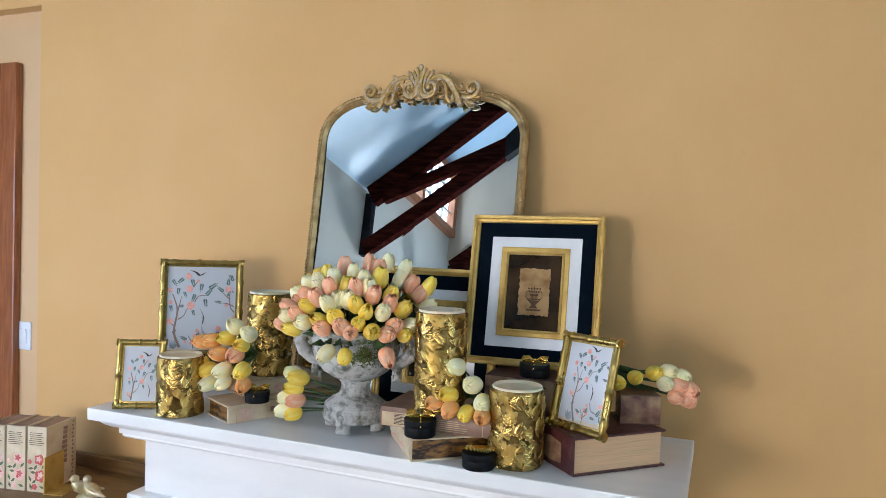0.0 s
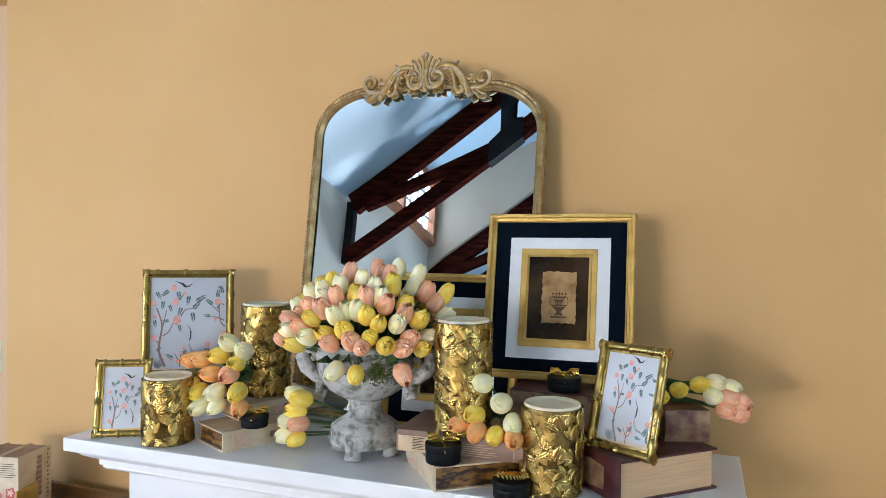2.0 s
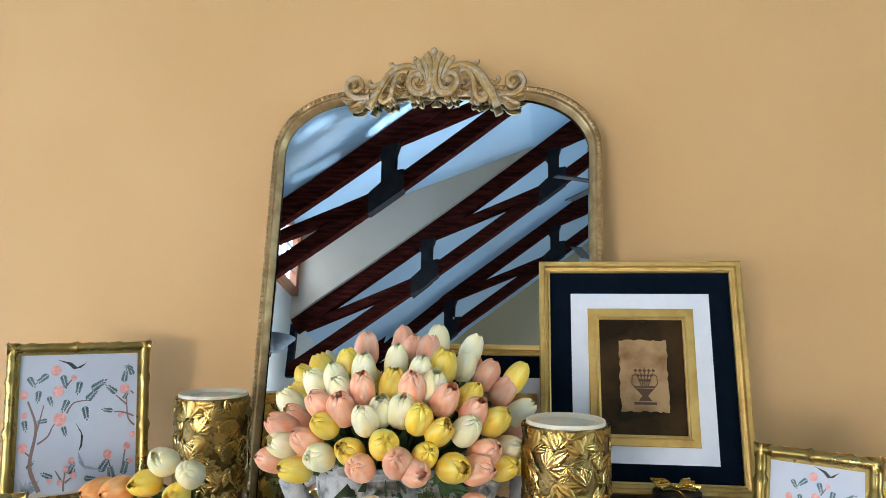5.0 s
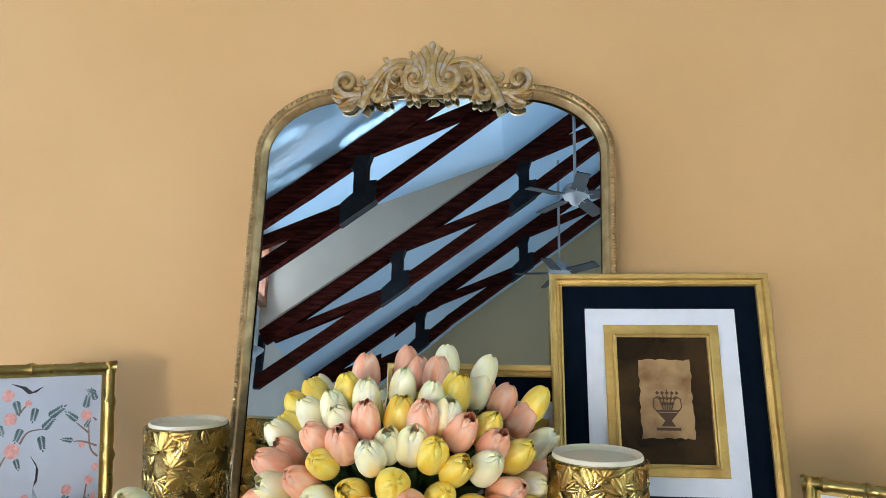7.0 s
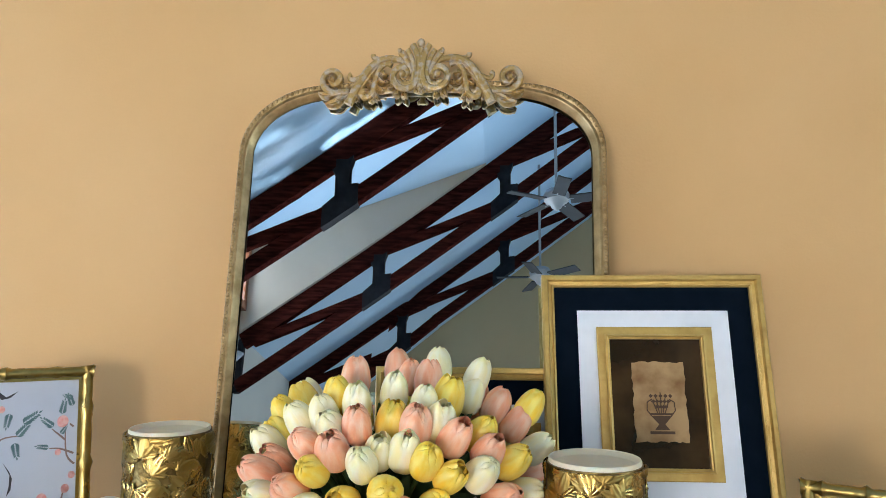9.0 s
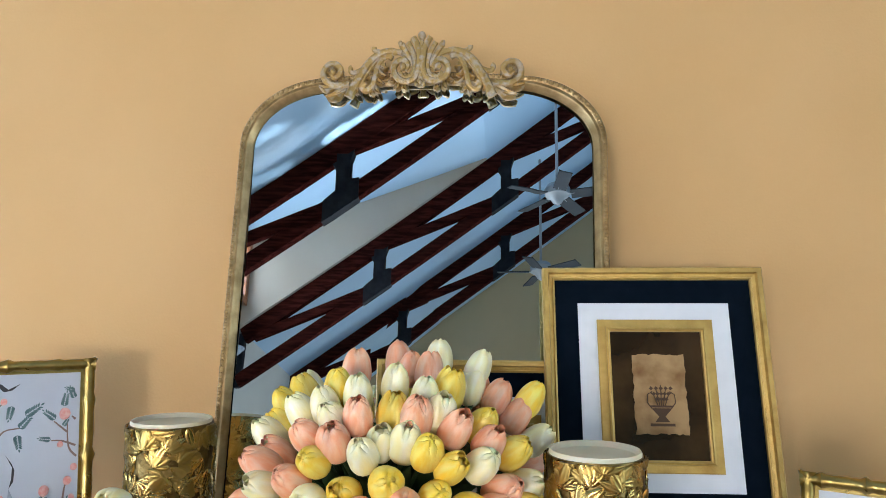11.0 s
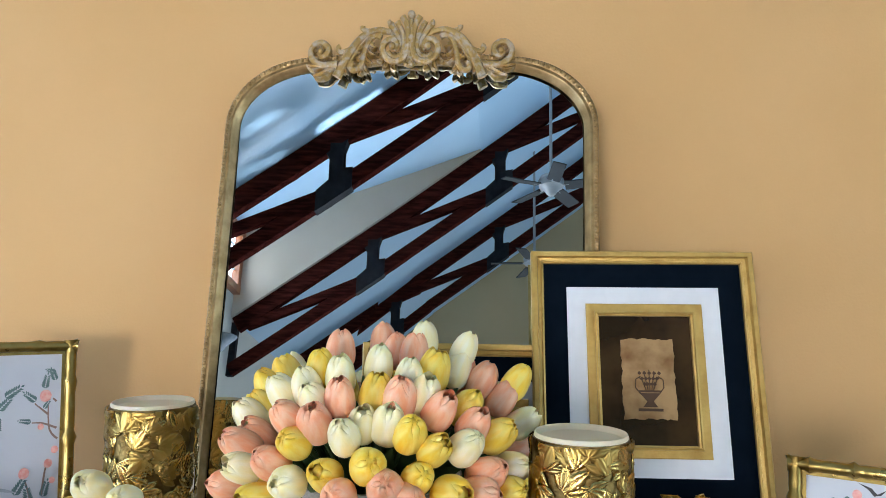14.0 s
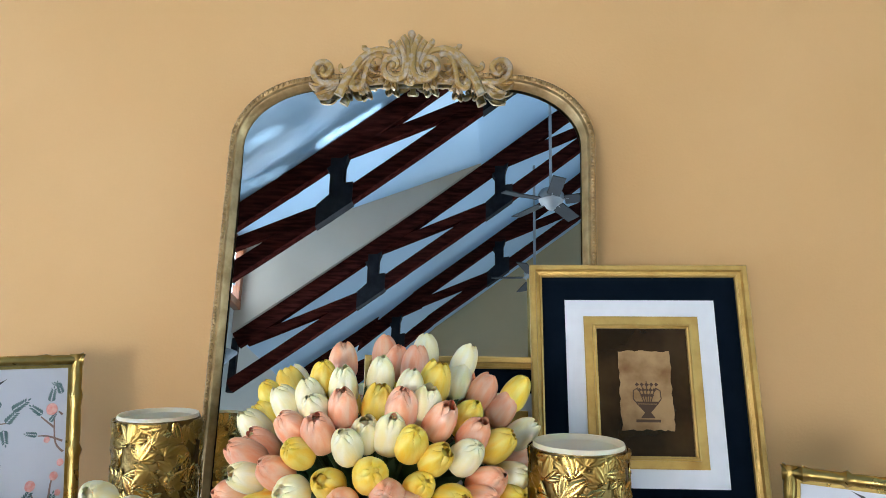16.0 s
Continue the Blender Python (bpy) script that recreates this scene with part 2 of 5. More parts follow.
def tube(bm, pts, rads, n=8, flat=1.0, m=None):
    """A round rod through points, with a radius at each; flat squeezes it along y."""
    t = bmesh.new()
    pts = [Vector(p) for p in pts]
    rings = []
    for i, p in enumerate(pts):
        d = (pts[min(i + 1, len(pts) - 1)] - pts[max(i - 1, 0)]).normalized()
        ref = Vector((0, 1, 0)) if abs(d.y) < 0.9 else Vector((1, 0, 0))
        s = d.cross(ref).normalized()
        u = s.cross(d).normalized()
        r = rads[i] if isinstance(rads, (list, tuple)) else rads
        rings.append([t.verts.new(p + s * r * math.cos(2 * math.pi * k / n) + u * r * flat * math.sin(2 * math.pi * k / n)) for k in range(n)])
    for a, b in zip(rings, rings[1:]):
        for k in range(n):
            t.faces.new((a[k], a[(k + 1) % n], b[(k + 1) % n], b[k]))
    t.faces.new(rings[0][::-1])
    t.faces.new(rings[-1])
    bmesh.ops.recalc_face_normals(t, faces=t.faces[:])
    merge(bm, t, m)


def shape(bm, pts, thick=0.0006, m=None):
    """A flat cut-out in the x-z plane, facing -y."""
    t = bmesh.new()
    f = t.faces.new([t.verts.new((x, 0, z)) for x, z in pts])
    f.normal_update()
    if f.normal.y > 0:
        f.normal_flip()
    r = bmesh.ops.extrude_face_region(t, geom=[f])
    bmesh.ops.translate(t, vec=(0, -thick, 0), verts=[v for v in r["geom"] if isinstance(v, bmesh.types.BMVert)])
    bmesh.ops.recalc_face_normals(t, faces=t.faces[:])
    merge(bm, t, m)


def part(name, bm, material, parent=None, label="", smooth=False, m=None):
    me = bpy.data.meshes.new(name)
    bm.to_mesh(me)
    bm.free()
    me.materials.append(material)
    if smooth:
        me.shade_smooth()
        try:
            me.set_sharp_from_angle(angle=radians(42))
        except AttributeError:
            pass
    ob = new(name, me)
    ob.parent = parent
    if m is not None:
        ob.matrix_basis = m
    if label:
        ob["label"] = label
    return ob


def thing(name, m, label, category, group="", kind=""):
    ob = new(name)
    ob.matrix_basis = m
    ob.empty_display_size = 0.02
    return tagged(ob, label, category, group, kind)


def block(name, x0, x1, y0, y1, z0, z1, material, label, kind="structure", category="wall"):
    bm = bmesh.new()
    box(bm, x1 - x0, y1 - y0, z1 - z0, pose((x0 + x1) / 2, (y0 + y1) / 2, z0))
    return tagged(part(name, bm, material), label, category, "", kind)


def prism(name, outline, axis, a, b, material, label, category="wall", kind="structure", parent=None):
    """A slab with an outline in the plane across the axis ('x': y,z; 'y': x,z), from a to b."""
    bm = bmesh.new()
    pt = (lambda p, c: (c, p[0], p[1])) if axis == "x" else (lambda p, c: (p[0], c, p[1]))
    lo, hi = [bm.verts.new(pt(p, a)) for p in outline], [bm.verts.new(pt(p, b)) for p in outline]
    bm.faces.new(lo)
    bm.faces.new(hi[::-1])
    for i in range(len(lo)):
        j = (i + 1) % len(lo)
        bm.faces.new((lo[i], hi[i], hi[j], lo[j]))
    bmesh.ops.recalc_face_normals(bm, faces=bm.faces[:])
    ob = part(name, bm, material, parent)
    return ob if parent else tagged(ob, label, category, "", kind)

# ---- the room ----
XL, XR, YB, EAVE, PITCH, RIDGE = -2.58, 6.9, -10.6, 3.38, 0.664, 2.2
ZR = EAVE + PITCH * (RIDGE - XL)


def roof(x):
    return EAVE + PITCH * (x - XL) if x < RIDGE else ZR - PITCH * (x - RIDGE)


block("floor", XL - 0.15, XR + 0.15, YB - 0.15, 0.6, -0.12, 0.0, FLOOR, "brown stained timber floor of the great room", category="floor")
SPLIT = -1.765
prism("wall_north", [(SPLIT, 0), (XR, 0), (XR, roof(XR)), (RIDGE, ZR), (XL, EAVE), (XL, 2.67), (SPLIT, 2.67)], "y", 0.035, 0.095, WALL, "plain golden tan painted chimney wall behind the mantel")
block("wall_recess", XL, SPLIT + 0.10, 0.096, 0.22, 0.0, 2.67, RECESS, "tan painted recessed wall with cool light in its colour, beside a stained door frame")
prism("wall_west", [(YB, 0), (0.20, 0), (0.20, EAVE), (YB, EAVE)], "x", XL - 0.14, XL, WALL_PALE, "pale painted side wall under the sloped ceiling")
prism("wall_east", [(YB, 0), (0.16, 0), (0.16, EAVE), (YB, EAVE)], "x", XR, XR + 0.14, WALL_PALE, "pale painted far side wall")
prism("wall_south", [(XL, 0), (XR, 0), (XR, EAVE), (RIDGE, ZR), (XL, EAVE)], "y", YB - 0.14, YB, GABLE, "beige painted gable wall at the far end of the room")

# sloped ceiling, with a shed dormer cut through its west side
D0, D1, DX = -4.84, -6.66, -0.1


def slab(name, corners, label, thick=0.10):
    bm = bmesh.new()
    lo = [bm.verts.new(c) for c in corners]
    hi = [bm.verts.new((c[0], c[1], c[2] + thick)) for c in corners]
    bm.faces.new(lo)
    bm.faces.new(hi[::-1])
    for i in range(4):
        bm.faces.new((lo[i], hi[i], hi[(i + 1) % 4], lo[(i + 1) % 4]))
    bmesh.ops.recalc_face_normals(bm, faces=bm.faces[:])
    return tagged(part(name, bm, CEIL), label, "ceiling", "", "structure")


def strip(x0, x1, y0, y1):
    return [(x0, y0, roof(x0)), (x1, y0, roof(x1)), (x1, y1, roof(x1)), (x0, y1, roof(x0))]


slab("ceiling", strip(XL, RIDGE, 0.035, D0 + 0.061), "white painted sloping ceiling with blue sky light in its colour, and soft daylight streaks")
slab("ceiling", strip(DX, RIDGE, D0 + 0.06, D1 - 0.06), "white painted sloping ceiling above the dormer, blue sky light in its colour")
slab("ceiling", strip(XL, RIDGE, D1 - 0.061, YB), "white painted sloping ceiling at the far end, blue sky light in its colour")
slab("ceiling", strip(RIDGE, XR, 0.035, YB), "white painted sloping ceiling beyond the ridge, blue sky light in its colour")
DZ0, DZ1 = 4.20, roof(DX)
slab("ceiling", [(XL, D0, DZ0), (DX, D0, DZ1), (DX, D1, DZ1), (XL, D1, DZ0)], "white painted shallow dormer ceiling with blue sky light in its colour")
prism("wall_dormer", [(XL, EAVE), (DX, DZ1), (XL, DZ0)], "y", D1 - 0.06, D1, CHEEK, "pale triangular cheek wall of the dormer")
prism("wall_dormer", [(XL, EAVE), (DX, DZ1), (XL, DZ0)], "y", D0, D0 + 0.06, WALL_PALE, "pale triangular cheek wall of the dormer")
block("wall_dormer", XL - 0.12, XL, D1, D0, EAVE, 3.58, WALL_PALE, "pale low wall under the dormer window")

win = thing("window_1", pose(XL + 0.02, (D0 + D1) / 2, 3.58), "reddish wood framed dormer window with white muntins", "window", kind="structure")
WW, WH = D0 - D1 - 0.12, 0.60
for y, z, w, h in ((0, 0, WW + 0.1, 0.07), (0, WH - 0.07, WW + 0.1, 0.07), (-WW / 2, 0.07, 0.08, WH - 0.14), (WW / 2, 0.07, 0.08, WH - 0.14), (0, 0.07, 0.06, WH - 0.14)):
    bm = bmesh.new()
    box(bm, 0.10, w, h, pose(0, y, z), 0.006)
    part("window_frame", bm, TRIM, win)
for y in (-WW / 4, WW / 4):
    bm = bmesh.new()
    box(bm, 0.012, WW / 2 - 0.1, WH - 0.15, pose(-0.03, y, 0.075))
    part("pane", bm, PANE, win, "bright daylit pane")
    for k in (-1, 0, 1):
        bm = bmesh.new()
        box(bm, 0.02, 0.018, WH - 0.16, pose(-0.005, y + k * 0.17, 0.08))
        part("muntin", bm, FANW, win)
    for k in (0.33, 0.66):
        bm = bmesh.new()
        box(bm, 0.016, WW / 2 - 0.11, 0.018, pose(-0.002, y, WH * k))
        part("muntin", bm, FANW, win)

# roof trusses


def beam(x0, z0, x1, z1, deep, wide, drop=True):
    """A timber in the x-z plane; its upper edge runs from (x0, z0) to (x1, z1)."""
    bm = bmesh.new()
    n = math.hypot(x1 - x0, z1 - z0)
    a = math.degrees(math.atan2(z1 - z0, x1 - x0))
    box(bm, n, wide, deep, pose(x0, 0, z0, 0, -a, 0) @ pose(n / 2, 0, -deep if drop else -deep / 2), 0.008)
    return bm


def truss(y, dx):
    label = "dark stained timber truss with black steel plates"
    t = thing("roof_truss", pose(dx, y, 0), label, "roof truss", "roof trusses")
    x0 = XL + 0.02
    part("top_chord", beam(x0, roof(x0) - 0.004, RIDGE, ZR - 0.004, 0.155, 0.085), BEAM, t)
    part("bottom_chord", beam(x0, roof(x0) - 0.435, RIDGE, ZR - 0.435, 0.112, 0.085), BEAM, t)
    part("top_chord", beam(RIDGE, ZR - 0.004, XR, roof(XR) - 0.004, 0.155, 0.085), BEAM, t)
    part("end_post", beam(x0 + 0.035, roof(x0) - 0.53, x0 + 0.035, roof(x0) - 0.05, 0.07, 0.08, False), STEEL, t, "black steel end post")
    prev = (x0 + 0.14, 0.13)
    for x in (-1.175 + 1.309 * k for k in range(3)):
        bm = bmesh.new()
        box(bm, 0.112, 0.088, 0.36, pose(x, 0, roof(x) - 0.52), 0.004)
        part("strut", bm, STEEL, t, "black steel strut plate")
        zc = roof(x) - 0.50
        edge = [(-0.15, -0.178), (0.13, 0.008), (0.13, 0.160), (0.056, 0.15), (0.056, 0.29), (0.085, 0.37), (-0.085, 0.257), (-0.056, 0.22), (-0.056, 0.06), (-0.15, -0.02)]
        bm = bmesh.new()
        shape(bm, [(x + u, zc + v) for u, v in edge], 0.094, pose(0, 0.047, 0))
        part("gusset_plate", bm, STEEL, t)
        for bx, bz in ((-0.035, -0.03), (0.035, 0.02), (-0.035, 0.06), (0.03, 0.11), (-0.03, 0.18), (0.02, 0.28), (-0.12, -0.12), (-0.10, -0.04), (0.10, 0.05), (0.10, 0.11), (-0.05, 0.24), (0.05, 0.31)):
            for q in (1, -1):
                bm = bmesh.new()
                lathe(bm, [(0.013, 0), (0.012, 0.007), (0.006, 0.011)], 8, pose(x + bx, q * 0.0472, zc + bz, 90 * q))
                part("bolt", bm, STEEL, t)
        part("web", beam(prev[0], roof(prev[0]) - prev[1], x, roof(x) - 0.460, 0.082, 0.075), BEAM, t)
        prev = (x, 0.085)


truss(-4.68, 0.0)
truss(-6.75, -0.03)
truss(-8.80, -0.06)



def ceiling_fan(x, y, z, turn, label):
    fan = thing("ceiling_fan", pose(x, y, 0), label, "ceiling fan", "ceiling fans")
    bm = bmesh.new()
    tube(bm, [(0, 0, z + 0.1), (0, 0, roof(x))], 0.014)
    part("downrod", bm, FANW, fan)
    bm = bmesh.new()
    lathe(bm, [(0.015, -0.06), (0.045, -0.04), (0.07, 0.0), (0.115, 0.02), (0.125, 0.07), (0.10, 0.11), (0.02, 0.13)], 24, pose(0, 0, z))
    part("motor_housing", bm, FANW, fan, smooth=True)
    for k in range(5):
        bm = bmesh.new()
        box(bm, 0.36, 0.125, 0.010, pose(0, 0, z + 0.02, 0, 0, 72 * k + turn) @ pose(0.31, 0, 0, 12), 0.004)
        part("blade", bm, FANM, fan)
        bm = bmesh.new()
        box(bm, 0.09, 0.03, 0.006, pose(0, 0, z + 0.022, 0, 0, 72 * k + turn) @ pose(0.125, 0, 0), 0.002)
        part("blade_arm", bm, FANW, fan)


ceiling_fan(0.593, -6.0, 4.36, -60, "white ceiling fan with five grey blades on a long rod")
ceiling_fan(0.487, -7.6, 4.20, -35, "second white ceiling fan with grey blades, farther off")

sconce = thing("wall_sconce", pose(XL, -5.86, 2.86, 0, 0, 90), "frosted glass bowl sconce on a black scrolled iron arm", "wall lamp")
bm = bmesh.new()
box(bm, 0.07, 0.012, 0.16, pose(0, -0.007, -0.05), 0.003)
part("wall_plate", bm, STEEL, sconce)
bm = bmesh.new()
tube(bm, [(0, -0.01, 0.0), (0, -0.07, -0.035), (0, -0.13, 0.0), (0, -0.145, 0.05), (0, -0.115, 0.065), (0, -0.10, 0.04)], [0.008, 0.008, 0.008, 0.007, 0.006, 0.005], 8)
part("scroll_arm", bm, STEEL, sconce, smooth=True)
bm = bmesh.new()
lathe(bm, [(0.03, 0.0), (0.06, 0.02), (0.11, 0.07), (0.165, 0.12), (0.172, 0.13), (0.160, 0.126), (0.10, 0.07), (0.03, 0.02)], 28, pose(0, -0.175, 0.03))
part("glass_bowl", bm, FROST, sconce, "frosted bluish white glass bowl", smooth=True)

# door frame and switch in the recess
door = thing("door_1", pose(-1.945, 0.096, 0), "reddish stained wooden door casing with a closed door", "door", kind="structure")
for x, w, d in ((-0.05, 0.10, 0.035), (-0.12, 0.045, 0.05)):
    bm = bmesh.new()
    box(bm, w, d, 2.455, pose(x, -d / 2, 0), 0.008)
    part("casing", bm, TRIM, door)
bm = bmesh.new()
box(bm, 0.5, 0.035, 0.10, pose(-0.35, -0.0175, 2.355), 0.008)
part("casing", bm, TRIM, door)
bm = bmesh.new()
box(bm, 0.46, 0.02, 2.3, pose(-0.36, -0.012, 0.01))
part("door_leaf", bm, TRIM, door)
sw = thing("light_switch", pose(-1.914, 0.096, 1.212), "white rocker light switch plate on the tan wall", "light switch")
bm = bmesh.new()
box(bm, 0.076, 0.006, 0.122, pose(0, -0.003, 0), 0.002)
part("plate", bm, PLATE, sw)
bm = bmesh.new()
box(bm, 0.033, 0.006, 0.066, pose(0, -0.007, 0.026, 3), 0.0015)
part("rocker", bm, PLATE, sw)

# ---- mantel ----
MX0, MX1, MY0, MY1, MZ = -0.775, 0.845, -0.588, -0.10, 1.25
mantel = thing("mantelpiece", pose(0, 0, 0), "white painted fireplace mantel with stepped crown moulding", "mantelpiece")


def ledge(name, grow, z0, z1, bevel=0.003, profile=None):
    bm = bmesh.new()
    x0, x1, y0 = MX0 - grow, MX1 + grow, MY0 - grow
    box(bm, x1 - x0, MY1 - y0, z1 - z0, pose((x0 + x1) / 2, (y0 + MY1) / 2, z0), bevel)
    return part(name, bm, WHITE, mantel)


ledge("shelf", 0.0, MZ - 0.035, MZ, 0.004)
bm = bmesh.new()
steps = [(-0.022, -0.035), (-0.024, -0.043), (-0.032, -0.052), (-0.046, -0.060), (-0.060, -0.064), (-0.060, -0.080), (-0.068, -0.080), (-0.066, -0.088), (-0.072, -0.094), (-0.082, -0.098), (-0.110, -0.102)]
rings = []
for g, z in steps:
    rings.append([bm.verts.new(p) for p in ((MX0 - g, MY1, MZ + z), (MX0 - g, MY0 - g, MZ + z), (MX1 + g, MY0 - g, MZ + z), (MX1 + g, MY1, MZ + z))])
for p, q in zip(rings, rings[1:]):
    for i in range(3):
        bm.faces.new((p[i], q[i], q[i + 1], p[i + 1]))
bm.faces.new(rings[0])
bm.faces.new(rings[-1][::-1])
bmesh.ops.recalc_face_normals(bm, faces=bm.faces[:])
part("crown_moulding", bm, WHITE, mantel)
ledge("frieze", -0.11, MZ - 0.26, MZ - 0.1015, 0.003)
ledge("band", -0.075, MZ - 0.31, MZ - 0.26, 0.006)
for x in (MX0 + 0.24, MX1 - 0.24):
    bm = bmesh.new()
    box(bm, 0.24, 0.36, MZ - 0.31, pose(x, (MY0 + MY1) / 2 + 0.02, 0), 0.004)
    part("pilaster", bm, WHITE, mantel)
bm = bmesh.new()
box(bm, MX1 - MX0 - 0.7, 0.02, MZ - 0.31, pose((MX0 + MX1) / 2, MY1 - 0.05, 0))
part("firebox_panel", bm, BLACK, mantel)

# ---- the mirror ----
MIR = pose(-0.018, -0.150, MZ, -7.8, 0.6, -0.5)
mirror = thing("mirror", MIR, "arched antique gold mirror with scrolled leaf crest leaning on wall", "mirror")
HW, HT = 0.359, 0.975


def arch(inset=0.0, n=14):
    """The mirror's outline from its lower left corner round to its lower right."""
    w, base, rx, ry = HW - inset, inset, 0.17, 0.14
    side, top = HT - ry - inset * 0.3, HT - inset
    pts = [(-w, base + (side - base) * k / 24) for k in range(24)]
    for k in range(n):
        a = math.pi / 2 * k / n
        pts.append((-w + rx - rx * math.cos(a), side + (top - side) * math.sin(a)))
    for k in range(21):
        x = -w + rx + (2 * w - 2 * rx) * k / 20
        pts.append((x, top + 0.010 * (1 - (x / (w - rx)) ** 2)))
    left = pts[:24 + n]
    return pts + [(-x, z) for x, z in left[::-1]]


def sweep(bm, line_of, section):
    """A moulding: section gives (inset, forward) pairs; its path is closed along the base."""
    lines = [line_of(i) for i, _ in section]
    n = len(lines[0])
    rows = [[bm.verts.new((x, -f, z)) for x, z in line] for line, (_, f) in zip(lines, section)]
    for a, b in zip(rows, rows[1:]):
        for k in range(n):
            bm.faces.new((a[k], a[(k + 1) % n], b[(k + 1) % n], b[k]))
    bmesh.ops.recalc_face_normals(bm, faces=bm.faces[:])


bm = bmesh.new()
sweep(bm, arch, [(0, -0.012), (0, 0.008), (0.002, 0.012), (0.005, 0.0145), (0.009, 0.014), (0.011, 0.012), (0.013, 0.013), (0.016, 0.0145), (0.020, 0.012), (0.022, 0.007), (0.024, 0.006), (0.026, 0.001)])
part("frame", bm, FRAMEB, mirror, smooth=True)
bm = bmesh.new()
line = arch(0.0065)
walked, want = 0.0, 0.0
for (x0, z0), (x1, z1) in zip(line, line[1:]):
    d = math.hypot(x1 - x0, z1 - z0)
    while want < walked + d:
        f = (want - walked) / d
        t = bmesh.new()
        bmesh.ops.create_uvsphere(t, u_segments=7, v_segments=5, radius=0.0042)
        merge(bm, t, pose(x0 + f * (x1 - x0), -0.0145, z0 + f * (z1 - z0)))
        want += 0.0115
    walked += d
part("beading", bm, FRAMEB, mirror, "fine row of beads", smooth=True)
bm = bmesh.new()
outer = arch(0.023)
CV, BOWX, BOWZ = 0.566, 0.061, 0.106
rows = []
for k in range(28):
    f = 1 - k / 28
    rows.append([bm.verts.new((x * f, -BOWX * (x * f) ** 2 / 2 - BOWZ * ((z - CV) * f) ** 2 / 2, CV + (z - CV) * f)) for x, z in outer])
mid = bm.verts.new((0, 0, CV))
n = len(outer)
for a, b in zip(rows, rows[1:]):
    for k in range(n):
        bm.faces.new((a[k], a[(k + 1) % n], b[(k + 1) % n], b[k]))
for k in range(n):
    bm.faces.new((rows[-1][k], rows[-1][(k + 1) % n], mid))
bmesh.ops.recalc_face_normals(bm, faces=bm.faces[:])
glass = part("mirror_glass", bm, MIRROR, mirror, "slightly bowed silvered glass", m=pose(0.008, 0.012, 0, 0, -0.6, 0.7))
glass.data.shade_smooth()
bm = bmesh.new()
sweep(bm, arch, [(0.001, -0.016), (0.004, -0.022), (0.3, -0.022)])
part("backing", bm, BLACK, mirror)


def frond(bm, base, tip, wide, bend=0.0, y=-0.022):
    """An acanthus lobe: a ridged leaf from base to tip."""
    b, e = Vector((base[0], y, base[1])), Vector((tip[0], y, tip[1]))
    d = e - b
    s = Vector((-d.z, 0, d.x)).normalized()
    t = bmesh.new()
    rows = []
    for k in range(8):
        f = k / 7
        c = b + d * f + s * bend * math.sin(math.pi * f)
        w = wide * (0.55 + 0.45 * math.sin(math.pi * f)) * (1.0 if f < 0.99 else 0.7)
        rows.append([t.verts.new(c + s * w * q + Vector((0, -h * (0.35 + f), 0))) for q, h in ((-1, -0.003), (-0.5, 0.004), (0, 0.001), (0.5, 0.004), (1, -0.003))])
    for a, c in zip(rows, rows[1:]):
        for i in range(4):
            t.faces.new((a[i], a[i + 1], c[i + 1], c[i]))
    r = bmesh.ops.extrude_face_region(t, geom=t.faces[:])
    bmesh.ops.translate(t, vec=(0, 0.008, 0), verts=[v for v in r["geom"] if isinstance(v, bmesh.types.BMVert)])
    bmesh.ops.recalc_face_normals(t, faces=t.faces[:])
    merge(bm, t)


CZ = HT - 0.026
bm = bmesh.new()


def scroll(pts, r0, r1, s, y=-0.022, flat=0.8):
    """A carved ridge through points given in millimetres from the crest's foot, smoothed, on side s."""
    fine = []
    for k in range(len(pts) - 1):
        p = [Vector(pts[min(max(k + o, 0), len(pts) - 1)]) for o in (-1, 0, 1, 2)]
        for u in (0, 0.25, 0.5, 0.75):
            fine.append(0.5 * (2 * p[1] + (p[2] - p[0]) * u + (2 * p[0] - 5 * p[1] + 4 * p[2] - p[3]) * u * u + (3 * p[1] - p[0] - 3 * p[2] + p[3]) * u ** 3))
    fine.append(Vector(pts[-1]))
    n = len(fine) - 1
    tube(bm, [(s * q.x / 1000, y, CZ + q.y / 1000) for q in fine], [1.25 * (r0 + (r1 - r0) * k / n) for k in range(n + 1)], 8, flat)


def ball(x, z, r, y=-0.026):
    t = bmesh.new()
    bmesh.ops.create_uvsphere(t, u_segments=10, v_segments=7, radius=r)
    merge(bm, t, pose(x, y, CZ + z))


